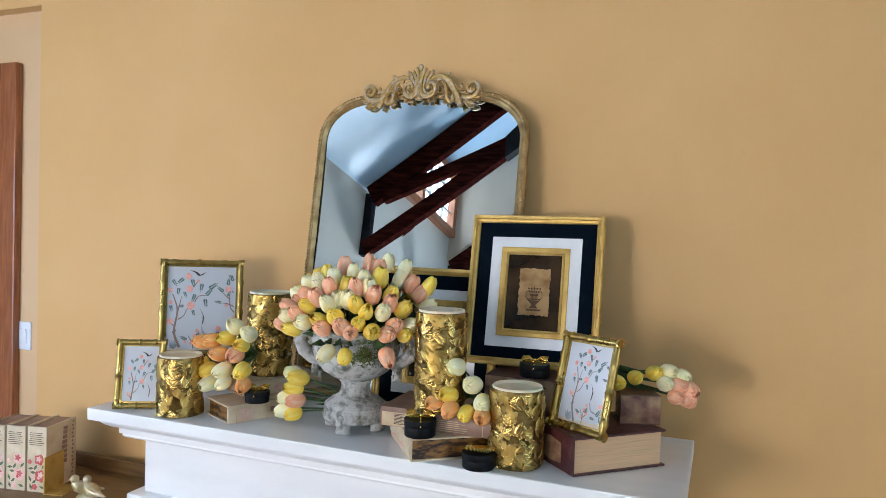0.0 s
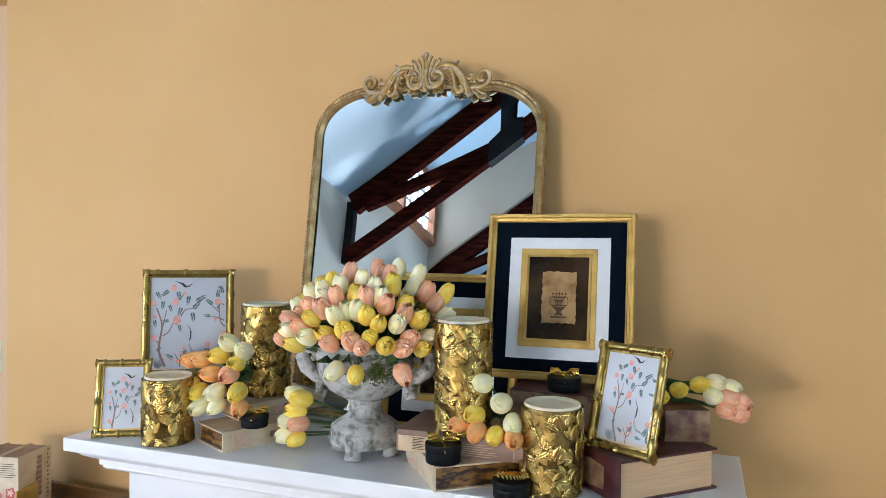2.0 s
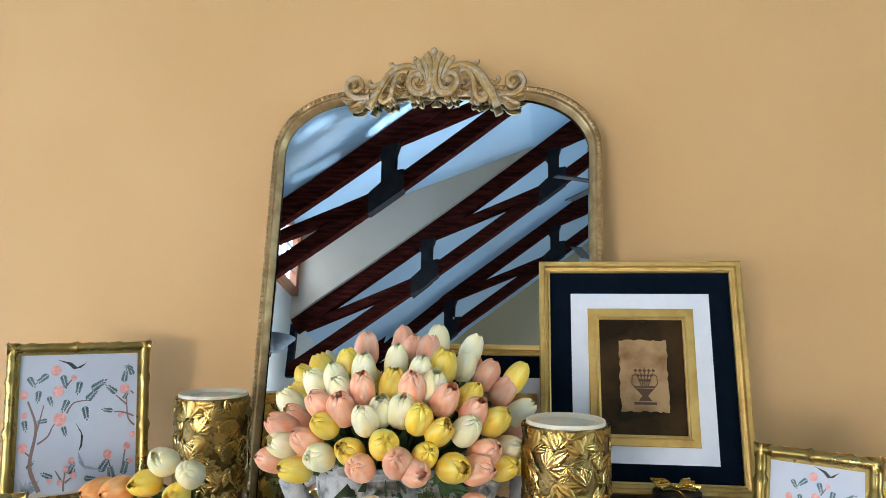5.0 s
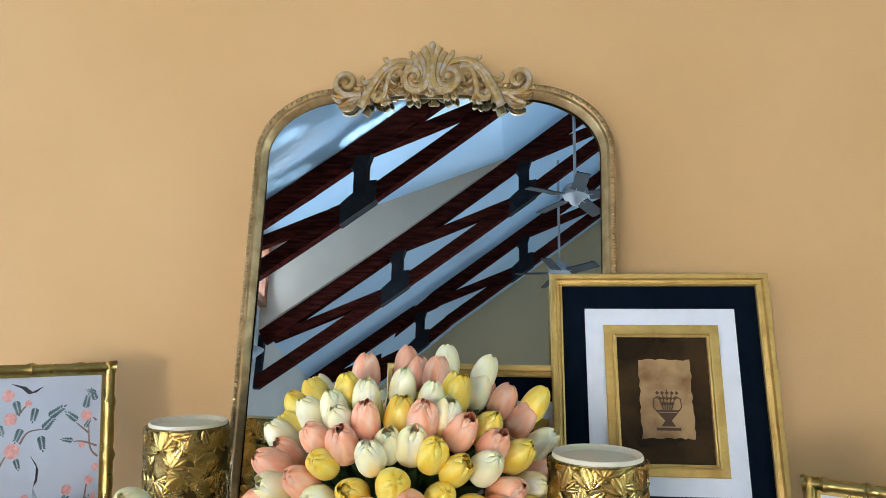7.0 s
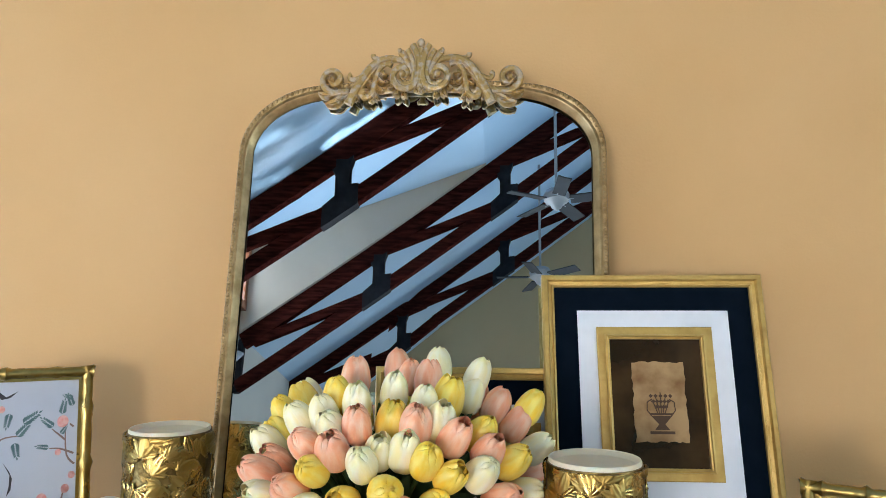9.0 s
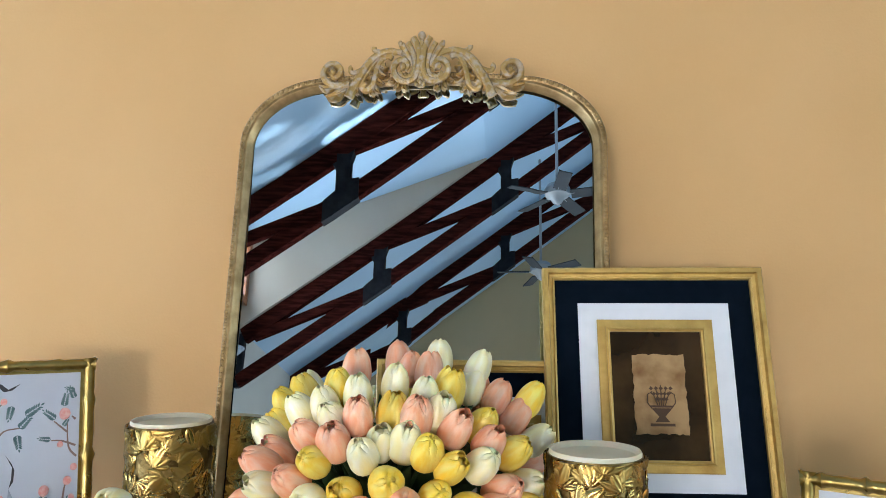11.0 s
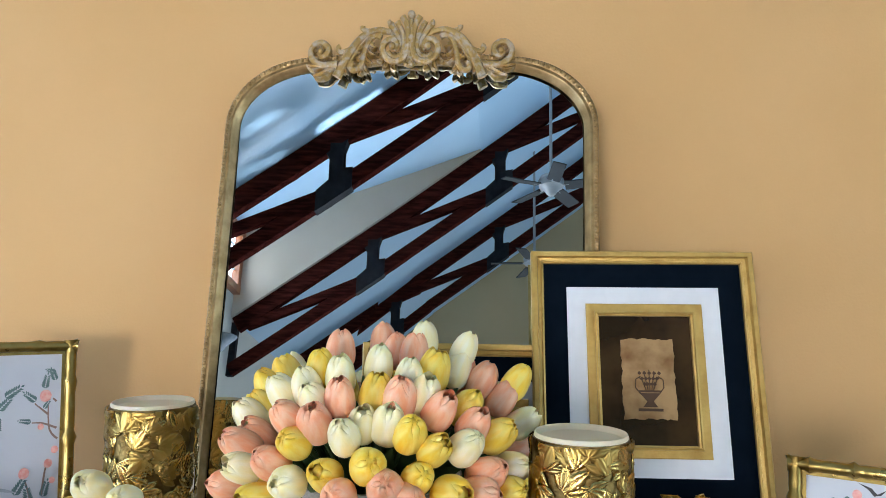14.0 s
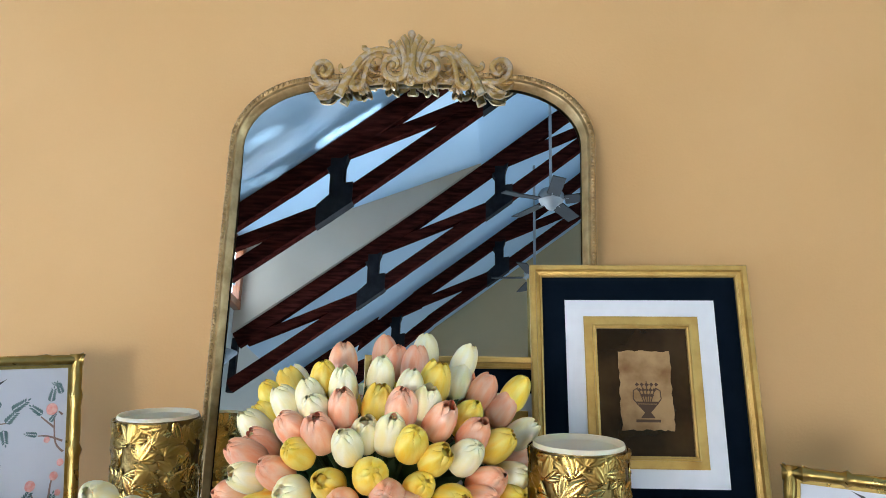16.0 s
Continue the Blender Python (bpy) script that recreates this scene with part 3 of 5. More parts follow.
for s in (1, -1):
    # the middle plume, rolling under into an open volute
    scroll([(17, 88), (8, 72), (4, 50), (5, 28), (14, 12), (32, 8), (47, 17), (52, 32), (45, 44), (33, 46), (26, 37), (31, 30)], 0.0048, 0.0052, s, -0.024)
    scroll([(27, 80), (18, 64), (12, 44), (14, 27), (22, 18), (34, 17), (42, 26)], 0.0042, 0.0040, s, -0.021)
    scroll([(40, 77), (31, 64), (21, 46), (20, 34)], 0.0050, 0.0030, s, -0.020)
    scroll([(44, 68), (34, 58), (26, 48)], 0.0040, 0.0025, s, -0.018)
    ball(s * 0.0335, 0.0335, 0.0068, -0.027)
    ball(s * 0.041, 0.077, 0.0045)
    # the arm that falls outwards, with two hooked tips
    scroll([(38, 60), (60, 65), (80, 60), (98, 47), (114, 25), (127, 2), (137, -19)], 0.0040, 0.0078, s, -0.022)
    scroll([(44, 62), (62, 60), (79, 54), (94, 42), (108, 22), (120, 0)], 0.0030, 0.0045, s, -0.019)
    scroll([(64, 65), (82, 64), (92, 67), (93, 72)], 0.0030, 0.0042, s, -0.021)
    scroll([(108, 36), (121, 29), (133, 26), (138, 33), (134, 37)], 0.0034, 0.0040, s, -0.021)
    # ragged leaf under the arm
    scroll([(56, 52), (66, 56), (76, 50), (78, 42), (70, 40)], 0.0042, 0.0036, s, -0.019)
    scroll([(76, 50), (84, 36), (88, 18), (92, 2), (104, -7), (113, 0), (106, 6)], 0.0040, 0.0050, s, -0.021)
    for b, e, w, k in (((0.080, 0.046), (0.064, 0.034), 0.006, 0.004), ((0.085, 0.036), (0.068, 0.020), 0.007, 0.004), ((0.088, 0.024), (0.072, 0.006), 0.007, 0.004), ((0.090, 0.012), (0.080, -0.010), 0.007, 0.003), ((0.084, 0.044), (0.097, 0.030), 0.005, -0.003), ((0.088, 0.026), (0.103, 0.014), 0.006, -0.003), ((0.094, 0.004), (0.096, -0.014), 0.007, -0.002),
                       ((0.050, 0.022), (0.062, 0.010), 0.006, -0.003), ((0.030, 0.006), (0.028, -0.006), 0.007, 0.002), ((0.044, 0.010), (0.050, -0.004), 0.007, -0.002)):
        frond(bm, (s * b[0], CZ + b[1]), (s * e[0], CZ + e[1]), w, k * s, -0.018)
    # ribbed end volute and its tail
    scroll([(137, 4), (152, 4), (170, 4), (186, 14), (190, 28), (182, 41), (168, 43), (157, 34), (159, 23), (168, 19), (174, 26)], 0.0050, 0.0046, s, -0.020)
    for k in range(9):
        a = -0.4 + 0.52 * k
        frond(bm, (s * (0.170 + 0.006 * math.cos(a)), CZ + 0.027 + 0.006 * math.sin(a)), (s * (0.170 + 0.019 * math.cos(a + 0.5)), CZ + 0.027 + 0.019 * math.sin(a + 0.5)), 0.0032, 0.002 * s, -0.016)
    ball(s * 0.170, 0.026, 0.0058)
    for b, e, w, k in (((0.140, 0.010), (0.164, -0.010), 0.009, -0.004), ((0.146, 0.004), (0.182, -0.017), 0.010, -0.006), ((0.165, 0.004), (0.197, 0.003), 0.007, -0.004), ((0.124, 0.012), (0.120, -0.012), 0.007, 0.003)):
        frond(bm, (s * b[0], CZ + b[1]), (s * e[0], CZ + e[1]), w, k * s, -0.019)
scroll([(0, -2), (0, 40), (0, 84)], 0.0052, 0.0036, 1, -0.023)
ball(0, 0.090, 0.0078)
for k in (-1, 0, 1):
    ball(0.007 * k, 0.006 - 0.004 * abs(k), 0.0045)
tube(bm, [(x / 100, -0.008, CZ + 0.004 + 0.009 * (1 - (x / 19) ** 2)) for x in range(-19, 20, 2)], 0.006, 7)
place(bm, Matrix.Translation((0, 0, CZ)) @ Matrix.Diagonal((1.03, 1, 1.17, 1)) @ Matrix.Translation((0, 0, -CZ)))
part("crest", bm, BRONZE, mirror, "carved scroll and acanthus crest", smooth=True)

# ---- framed pictures ----


def bars(name, w, h, wide, deep, material, parent, y=0.0, sect=None):
    """Four mitred rails round an opening, outer size w x h, base at z 0."""
    sect = sect or [(0, 0), (0, deep * 0.85), (wide * 0.12, deep), (wide * 0.45, deep * 0.98), (wide * 0.55, deep * 0.72), (wide * 0.80, deep * 0.66), (wide * 0.86, deep * 0.78), (wide, deep * 0.70), (wide, 0)]
    c = [(-w / 2, 0), (w / 2, 0), (w / 2, h), (-w / 2, h)]
    inn = [(1, 1), (-1, 1), (-1, -1), (1, -1)]
    for i in range(4):
        j = (i + 1) % 4
        bm = bmesh.new()
        rows = [[bm.verts.new((c[k][0] + inn[k][0] * a, y - d, c[k][1] + inn[k][1] * a)) for a, d in sect] for k in (i, j)]
        m = len(sect)
        for q in range(m):
            bm.faces.new((rows[0][q], rows[1][q], rows[1][(q + 1) % m], rows[0][(q + 1) % m]))
        bm.faces.new(rows[0])
        bm.faces.new(rows[1][::-1])
        bmesh.ops.recalc_face_normals(bm, faces=bm.faces[:])
        part(name, bm, material, parent)


def sheet(name, w, h, z, y, thick, material, parent, label="", opening=None):
    bm = bmesh.new()
    if opening:
        ow, oh = opening
        rect4 = lambda a, b, c: [bm.verts.new((sx * a / 2, c, z + h / 2 + sz * b / 2)) for sx, sz in ((-1, -1), (1, -1), (1, 1), (-1, 1))]
        rows = [rect4(w, h, y + thick / 2), rect4(w, h, y - thick / 2), rect4(ow, oh, y - thick / 2), rect4(ow, oh, y + thick / 2)]
        for a, b in zip(rows, rows[1:] + rows[:1]):
            for k in range(4):
                bm.faces.new((a[k], a[(k + 1) % 4], b[(k + 1) % 4], b[k]))
        bmesh.ops.recalc_face_normals(bm, faces=bm.faces[:])
    else:
        box(bm, w, thick, h, pose(0, y, z))
    return part(name, bm, material, parent, label)


def urn_print(bm, z):
    """A small drawing of a fluted vase with leaves."""
    shape(bm, [(-0.020, z), (0.020, z), (0.020, z + 0.004), (-0.020, z + 0.004)])
    shape(bm, [(-0.012, z + 0.006), (0.012, z + 0.006), (0.005, z + 0.014), (-0.005, z + 0.014)])
    shape(bm, [(-0.005, z + 0.014), (0.005, z + 0.014), (0.017, z + 0.026), (-0.017, z + 0.026)])
    shape(bm, [(-0.018, z + 0.027), (0.018, z + 0.027), (0.019, z + 0.030), (-0.019, z + 0.030)])
    for a in range(-2, 3):
        tube(bm, [(a * 0.003, -0.0004, z + 0.030), (a * 0.006, -0.0004, z + 0.045), (a * 0.008, -0.0004, z + 0.060 - abs(a) * 0.006)], 0.0008, 5)
        for k in range(3):
            x, q = a * (0.004 + 0.002 * k), z + 0.036 + k * 0.008
            shape(bm, [(x, q), (x + 0.004, q + 0.003), (x, q + 0.006), (x - 0.003, q + 0.003)])
    for s in (1, -1):
        tube(bm, [(s * 0.016, -0.0004, z + 0.026), (s * 0.023, -0.0004, z + 0.034), (s * 0.022, -0.0004, z + 0.046), (s * 0.014, -0.0004, z + 0.050)], 0.0009, 5)


def mounted_picture(m, label):
    W, H = 0.375, 0.424
    p = thing("framed_picture", m, label, "framed picture", "mounted pictures")
    bars("frame_rail", W, H, 0.021, 0.024, GOLDF, p)
    sheet("backing", W - 0.03, H - 0.03, 0.015, -0.003, 0.004, NAVY, p)
    sheet("navy_mount", W - 0.034, H - 0.034, 0.017, -0.0085, 0.003, NAVY, p, "navy mount board", (0.2, 0.27))
    sheet("white_mount", 0.255, 0.310, 0.052, -0.0115, 0.003, MOUNT, p, "white mount board", (0.18, 0.235))
    inner = thing("inner_frame", pose(0, -0.011, 0.0818), "", "")
    inner.parent = p
    bars("inner_rail", 0.193, 0.251, 0.0205, 0.012, GOLDF, inner, 0.0, [(0, 0), (0, 0.006), (0.0015, 0.007), (0.013, 0.007), (0.0138, 0.011), (0.0168, 0.012), (0.018, 0.009), (0.0205, 0.008), (0.0205, 0)])
    sheet("sepia_backing", 0.158, 0.216, 0.0993, -0.0105, 0.002, SEPIA, p, "smoky brown glazed backing")
    bm = bmesh.new()
    rnd = random.Random(4)
    edge = []
    for k in range(60):
        u = k / 15
        x, z = ((-1 + 2 * (u % 1), -1), (1, -1 + 2 * (u % 1)), (1 - 2 * (u % 1), 1), (-1, 1 - 2 * (u % 1)))[int(u)]
        edge.append((x * 0.0428 + rnd.uniform(-0.0016, 0.0016), z * 0.065 + rnd.uniform(-0.0016, 0.0016)))
    shape(bm, edge, 0.0014, pose(0.0027, -0.0122, 0.2085))
    part("parchment", bm, PARCH, p, "torn burnt parchment with a printed vase")
    bm = bmesh.new()
    urn_print(bm, 0)
    place(bm, pose(0.0035, -0.0138, 0.156) @ Matrix.Diagonal((1.0, 1, 1.12, 1)))
    part("vase_print", bm, INKB, p)
    return p


mounted_picture(pose(0.4136, -0.1985, 1.416, -11.8, -0.3, 1.5), "large gold framed picture with navy and white mounts round a parchment")
mounted_picture(pose(0.122, -0.186, MZ + 0.0005, -7, 0, 0.5), "second gold framed picture with navy mount, half hidden behind the urn")


def bamboo(bm, p, q, r):
    """A rod from p to q with the swollen joints of bamboo."""
    n = 26
    p, q = Vector(p), Vector(q)
    pts, rad = [], []
    for k in range(n + 1):
        f = k / n
        pts.append(p.lerp(q, f))
        j = min(abs(f - c) for c in (0.0, 0.165, 0.455, 0.755, 1.0))
        rad.append(r * (1 + 0.45 * math.exp(-(j / 0.018) ** 2) - 0.10 * math.exp(-((j - 0.05) / 0.02) ** 2)))
    tube(bm, pts, rad, 10)


# the printed garden, in thousandths of the sheet from its lower left corner
TREE = ("213,7 131,157 115,257 148,429 139,529 74,671", "115,285 74,314 49,343", "156,457 180,543 205,643", "164,364 246,414 287,486 341,531", "395,571 451,643 566,657", "370,757 443,829",
        "1000,443 926,514 910,671", "910,614 811,686", "1000,514 877,557 795,564", "1000,671 943,714", "393,7 393,86 405,174", "393,71 320,171", "402,79 459,121 484,171", "811,86 762,214", "885,114 902,257 923,303")
SPRAYS = ("230,860 -140 90", "350,850 -75 90", "70,845 -60 80", "160,745 -95 80", "50,540 -80 75", "240,700 -70 70", "500,800 -100 90", "600,735 35 110", "400,670 -110 90", "545,615 -80 95", "370,480 -75 70", "240,530 -170 70",
          "690,130 60 110", "560,100 -10 80", "420,140 60 80", "300,120 150 80", "800,60 100 110", "890,100 75 100", "880,780 80 90", "820,700 140 90", "960,830 110 80", "790,570 170 70", "960,880 160 60", "880,650 60 60", "560,655 50 100", "90,200 50 60")
PEONIES = ("295,886 49", "443,829 28", "320,733 52", "41,717 44", "52,571 30", "341,531 62", "49,343 46", "890,731 49", "861,536 26", "754,254 44", "923,303 36", "448,231 30", "405,174 30", "467,129 30", "361,83 28", "275,104 23", "967,386 30", "956,197 26")
PLUMES = ("300,965 420,940 470,905 555,940 500,900 440,890 390,930", "470,500 520,440 540,400 535,330 505,290 520,350 522,420", "505,290 500,240 560,190 640,170 720,140 650,150 560,165 510,215")


def numbers(text):
    return [float(v) / 1000 for v in text.replace(",", " ").split()]


def branch_art(p, w, h, z0, y, zoom, du, dv):
    """Flowering branches, leaf sprays and plain plume shapes on pale paper; zoom and shift choose the part of the print that shows."""
    wood, leaf, rock = (bmesh.new() for _ in range(3))

    def spot(u, v):
        return (u * zoom + du - 0.5) * w, (v * zoom + dv) * h

    def inside(x, z, m=0.0):
        return abs(x) < w * 0.497 - m and h * 0.003 + m < z < h * 0.997 - m

    for text in TREE:
        n = numbers(text)
        pts = [spot(u, v) for u, v in zip(n[::2], n[1::2])]
        fine = []
        for k in range(len(pts) - 1):
            q = [Vector(pts[min(max(k + o, 0), len(pts) - 1)]) for o in (-1, 0, 1, 2)]
            for f in (0, 0.25, 0.5, 0.75):
                fine.append(0.5 * (2 * q[1] + (q[2] - q[0]) * f + (2 * q[0] - 5 * q[1] + 4 * q[2] - q[3]) * f * f + (3 * q[1] - q[0] - 3 * q[2] + q[3]) * f ** 3))
        fine = [q for q in fine + [Vector(pts[-1])] if inside(q.x, q.y, 0.002)]
        if len(fine) > 1:
            thick = w * zoom * (0.021 if text == TREE[0] else 0.010)
            tube(wood, [(q.x, -0.0003, q.y) for q in fine], [thick * (1 - 0.62 * k / len(fine)) for k in range(len(fine))], 5, 0.06)
    for k, text in enumerate(SPRAYS):
        place_at, turn, long = text.split()
        u, v = numbers(place_at)
        a, l = radians(float(turn)), float(long) / 850 * w * zoom
        x, z = spot(u, v)
        for i in range(7):
            f = i / 6
            bx, bz = x + l * f * math.cos(a), z + l * f * math.sin(a)
            for side in (0.75, -0.75) if i < 6 else (0.0,):
                c, r = a + side, l * 0.44 * (1 - 0.35 * f)
                e = (bx + r * math.cos(c), bz + r * math.sin(c))
                nx, nz = -math.sin(c) * r * 0.21, math.cos(c) * r * 0.21
                if inside(bx, bz, 0.001) and inside(*e, 0.001):
                    shape(leaf, [(bx, bz), ((bx + e[0]) / 2 + nx, (bz + e[1]) / 2 + nz), e, ((bx + e[0]) / 2 - nx, (bz + e[1]) / 2 - nz)], 0.0004)
    for k in range(7):
        a = radians(25 + 22 * k)
        x, z = spot(0.09, 0.03)
        r = w * zoom * (0.13 + 0.03 * (k % 3))
        e = (x + r * math.cos(a), z + r * math.sin(a))
        if inside(*e) and inside(x, z):
            shape(rock, [(x - 0.006 * math.sin(a), z + 0.006 * math.cos(a)), e, (x + 0.006 * math.sin(a), z - 0.006 * math.cos(a))], 0.0004)
    for text in PEONIES:
        u, v, r = numbers(text.replace(" ", ","))
        x, z = spot(u, v)
        r *= w * zoom
        if inside(x, z, r * 0.75):
            r = min(r, w * 0.497 - abs(x))
            one = bmesh.new()
            for q, lift in ((1.0, 0.0006), (0.62, 0.0009), (0.30, 0.0012)):
                shape(one, [(x + r * q * (1 + 0.13 * math.cos(7 * k + 9 * q)) * math.cos(k * 0.3307), z + r * q * 0.9 * (1 + 0.13 * math.cos(7 * k + 9 * q)) * math.sin(k * 0.3307)) for k in range(19)], lift)
            place(one, pose(0, y, z0))
            part("peony_print", one, A_PEONY, p)
    for text in PLUMES:
        n = numbers(text)
        pts = [spot(u, v) for u, v in zip(n[::2], n[1::2])]
        if all(inside(*q) for q in pts):
            dark = bmesh.new()
            shape(dark, pts, 0.0007)
            place(dark, pose(0, y, z0))
            part("plume_print", dark, A_DARK if text != PLUMES[2] else A_ROCK, p)
    if dv > -0.02:
        sand = bmesh.new()
        top = [(-0.497 + 0.994 * k / 16, dv + zoom * (0.02 + 0.012 * math.sin(0.9 * k) + 0.018 * (k > 9))) for k in range(17)]
        shape(sand, [(-0.497 * w, 0.003 * h)] + [(u * w, max(0.004, v) * h) for u, v in top] + [(0.497 * w, 0.003 * h)], 0.0003)
        place(sand, pose(0, y, z0))
        part("ground_print", sand, A_SAND, p)
    for nm, b, mt in (("branch_print", wood, A_BRANCH), ("leaf_print", leaf, A_LEAF), ("agave_print", rock, A_ROCK)):
        place(b, pose(0, y, z0))
        tagged(part(nm, b, mt, p), kind="stuff")


def bamboo_frame(m, w, h, r, view, label):
    p = thing("photo_frame", m, label, "photo frame", "gold bamboo frames")
    for a, b in (((-w / 2, r), (w / 2, r)), ((-w / 2, h - r), (w / 2, h - r)), ((-w / 2 + r, 0), (-w / 2 + r, h)), ((w / 2 - r, 0), (w / 2 - r, h))):
        bm = bmesh.new()
        bamboo(bm, (a[0], -r, a[1]), (b[0], -r, b[1]), r)
        part("bamboo_rail", bm, GOLDB, p, smooth=True)
    sheet("lip", w - 2.4 * r, h - 2.4 * r, 1.2 * r, -0.004, 0.008, GOLDB, p, "", (w - 5.0 * r, h - 5.0 * r))
    sheet("art_paper", w - 3 * r, h - 3 * r, 1.5 * r, -0.003, 0.003, PAPER, p, "pale blue paper with flowering branches")
    branch_art(p, w - 5.0 * r, h - 5.0 * r, 2.5 * r, -0.0046, *view)
    bm = bmesh.new()
    box(bm, w * 0.3, 0.004, h * 0.8, pose(0, 0.0, 0) @ pose(0, 0, 0, -24) @ pose(0, 0, 0), 0.001)
    place(bm, pose(0, 0.003, h * 0.04))
    part("easel_back", bm, BLACK, p)
    return p

bamboo_frame(pose(-0.690, -0.222, 1.3445, -9.5, 0.4, 38), 0.262, 0.322, 0.0095, (1.0, 0.0, 0.0), "larger gold bamboo photo frame with a flowering branch print")
bamboo_frame(pose(-0.644, -0.526, MZ, -9.9, 0, 28.5), 0.136, 0.196, 0.0080, (1.25, 0.12, -0.30), "small gold bamboo photo frame standing at the mantel's end")
bamboo_frame(pose(0.6006, -0.4618, 1.3297, -14.2, 0, -28.6), 0.164, 0.2263, 0.0085, (1.02, 0.17, 0.01), "small tilted gold bamboo photo frame propped on a burgundy book")

# ---- books ----


def book(m, w, d, h, cover, pages, label, spine="left", decor=None, group="", cover_t=0.004):
    """A closed book lying flat, centred on m: w along x, d along y, h high; the spine runs along one side."""
    b = thing("book", m, label, "book", group)
    o = cover_t
    for z in (0, h - o):
        bm = bmesh.new()
        box(bm, w, d, o, pose(0, 0, z), 0.0012)
        part("cover", bm, cover, b)
    ins = 0.006
    sx, sy = {"left": (-1, 0), "right": (1, 0), "front": (0, -1), "back": (0, 1)}[spine]
    bm = bmesh.new()
    box(bm, w - 2 * ins, d - 2 * ins, h - 2 * o, pose(sx * ins * 0.6, sy * ins * 0.6, o))
    part("page_block", bm, pages, b)
    bm = bmesh.new()
    length = d if sx else w
    n = 8
    t = bmesh.new()
    rows = []
    for q in (-length / 2, length / 2):
        rows.append([t.verts.new((q, -0.006 * math.sin(math.pi * k / n) - 0.0004, h * k / n)) for k in range(n + 1)] + [t.verts.new((q, 0.002, h)), t.verts.new((q, 0.002, 0))])
    mth = len(rows[0])
    for k in range(mth):
        t.faces.new((rows[0][k], rows[1][k], rows[1][(k + 1) % mth], rows[0][(k + 1) % mth]))
    t.faces.new(rows[0])
    t.faces.new(rows[1][::-1])
    bmesh.ops.recalc_face_normals(t, faces=t.faces[:])
    turn = {"front": 0, "left": -90, "back": 180, "right": 90}[spine]
    merge(bm, t, pose(sx * (w / 2 - 0.001), sy * (d / 2 - 0.001), 0, 0, 0, turn))
    sp = part("spine", bm, decor or cover, b, smooth=True)
    return b


def side_print(b, m, shapes, material, name="print"):
    bm = bmesh.new()
    for s in shapes:
        shape(bm, s)
    part(name, bm, material, b, m=m)


def rect(x, z, w, h):
    return [(x, z), (x + w, z), (x + w, z + h), (x, z + h)]


def lines(x, z, w, n, gap, thick, seed=1):
    r = random.Random(seed)
    return [rect(x + r.uniform(0, w * 0.08), z + k * gap, w * r.uniform(0.7, 1.0), thick) for k in range(n)]


# stack under the tall candle beside the larger bamboo frame
b = book(pose(-0.332, -0.419, MZ, 0, 0, 63), 0.210, 0.140, 0.048, CREAM, GILTP, "cream printed book with gilt page edges, lowest in a stack", "front", group="decorative books")
side_print(b, pose(-0.045, -0.0815, 0.006), lines(-0.035, 0.004, 0.05, 7, 0.0045, 0.0018, 3), INKP, "print_lines")
side_print(b, pose(0.035, -0.0815, 0.006), [rect(-0.02, 0.014, 0.018, 0.014), rect(0.004, 0.004, 0.028, 0.010), rect(0.008, 0.020, 0.026, 0.005), rect(0.042, 0.006, 0.014, 0.022)], PLUM)
for x in (-0.085, 0.005, 0.088):
    side_print(b, pose(x, -0.0813, 0.002), [rect(-0.0015, 0, 0.003, 0.044)], PEACHC, "spine_band")
b = book(pose(-0.362, -0.292, MZ + 0.0485, 0, 0, 62), 0.250, 0.170, 0.040, CREAM, PAGES, "cream book with a faded rose cover print, on a stack", "front", group="decorative books")
side_print(b, pose(0.02, -0.0915, 0.006), [rect(-0.02, 0.004, 0.012, 0.018), rect(-0.004, 0.010, 0.02, 0.014), rect(0.02, 0.005, 0.014, 0.012), rect(0.04, 0.014, 0.03, 0.003)], PLUM)
side_print(b, pose(-0.02, -0.0916, 0.018), [[(0.012 * math.cos(k * 0.7), 0.012 * math.sin(k * 0.7)) for k in range(9)]], INKP)
book(pose(-0.665, -0.195, MZ, 0, 0, 38), 0.20, 0.13, 0.050, PLUM, PAGES, "plum book lying flat beneath the larger bamboo frame", "front", group="decorative books")
book(pose(-0.668, -0.19, MZ + 0.0505, 0, 0, 39), 0.19, 0.125, 0.044, BROWNB, PAGES, "brown leather book lying flat beneath the larger bamboo frame", "front", group="decorative books")

# stack under the tall candle beside the urn
b = book(pose(0.262, -0.458, MZ, 0, 0, 38), 0.200, 0.205, 0.053, CREAM, GILTP, "cream book with dark gilt patterned page edges, under another book", "left", group="decorative books")
side_print(b, pose(-0.1068, 0.005, 0.008, 0, 0, -90), [rect(-0.08, 0.004, 0.02, 0.006), rect(-0.05, 0.012, 0.03, 0.006), rect(0.02, 0.006, 0.02, 0.012)], INKP)
b = book(pose(0.268, -0.428, MZ + 0.0535, 0, 0, 2), 0.285, 0.185, 0.047, PLUM, PAGES, "plum and sand printed book on top of a stack", "front", PLUM, group="decorative books")
side_print(b, pose(-0.092, -0.0995, 0.003), [rect(-0.044, 0, 0.125, 0.034)], PEACHC, "sand_panel")
side_print(b, pose(-0.092, -0.1005, 0.003), lines(-0.012, 0.006, 0.03, 8, 0.0034, 0.0013), INK, "print_lines")
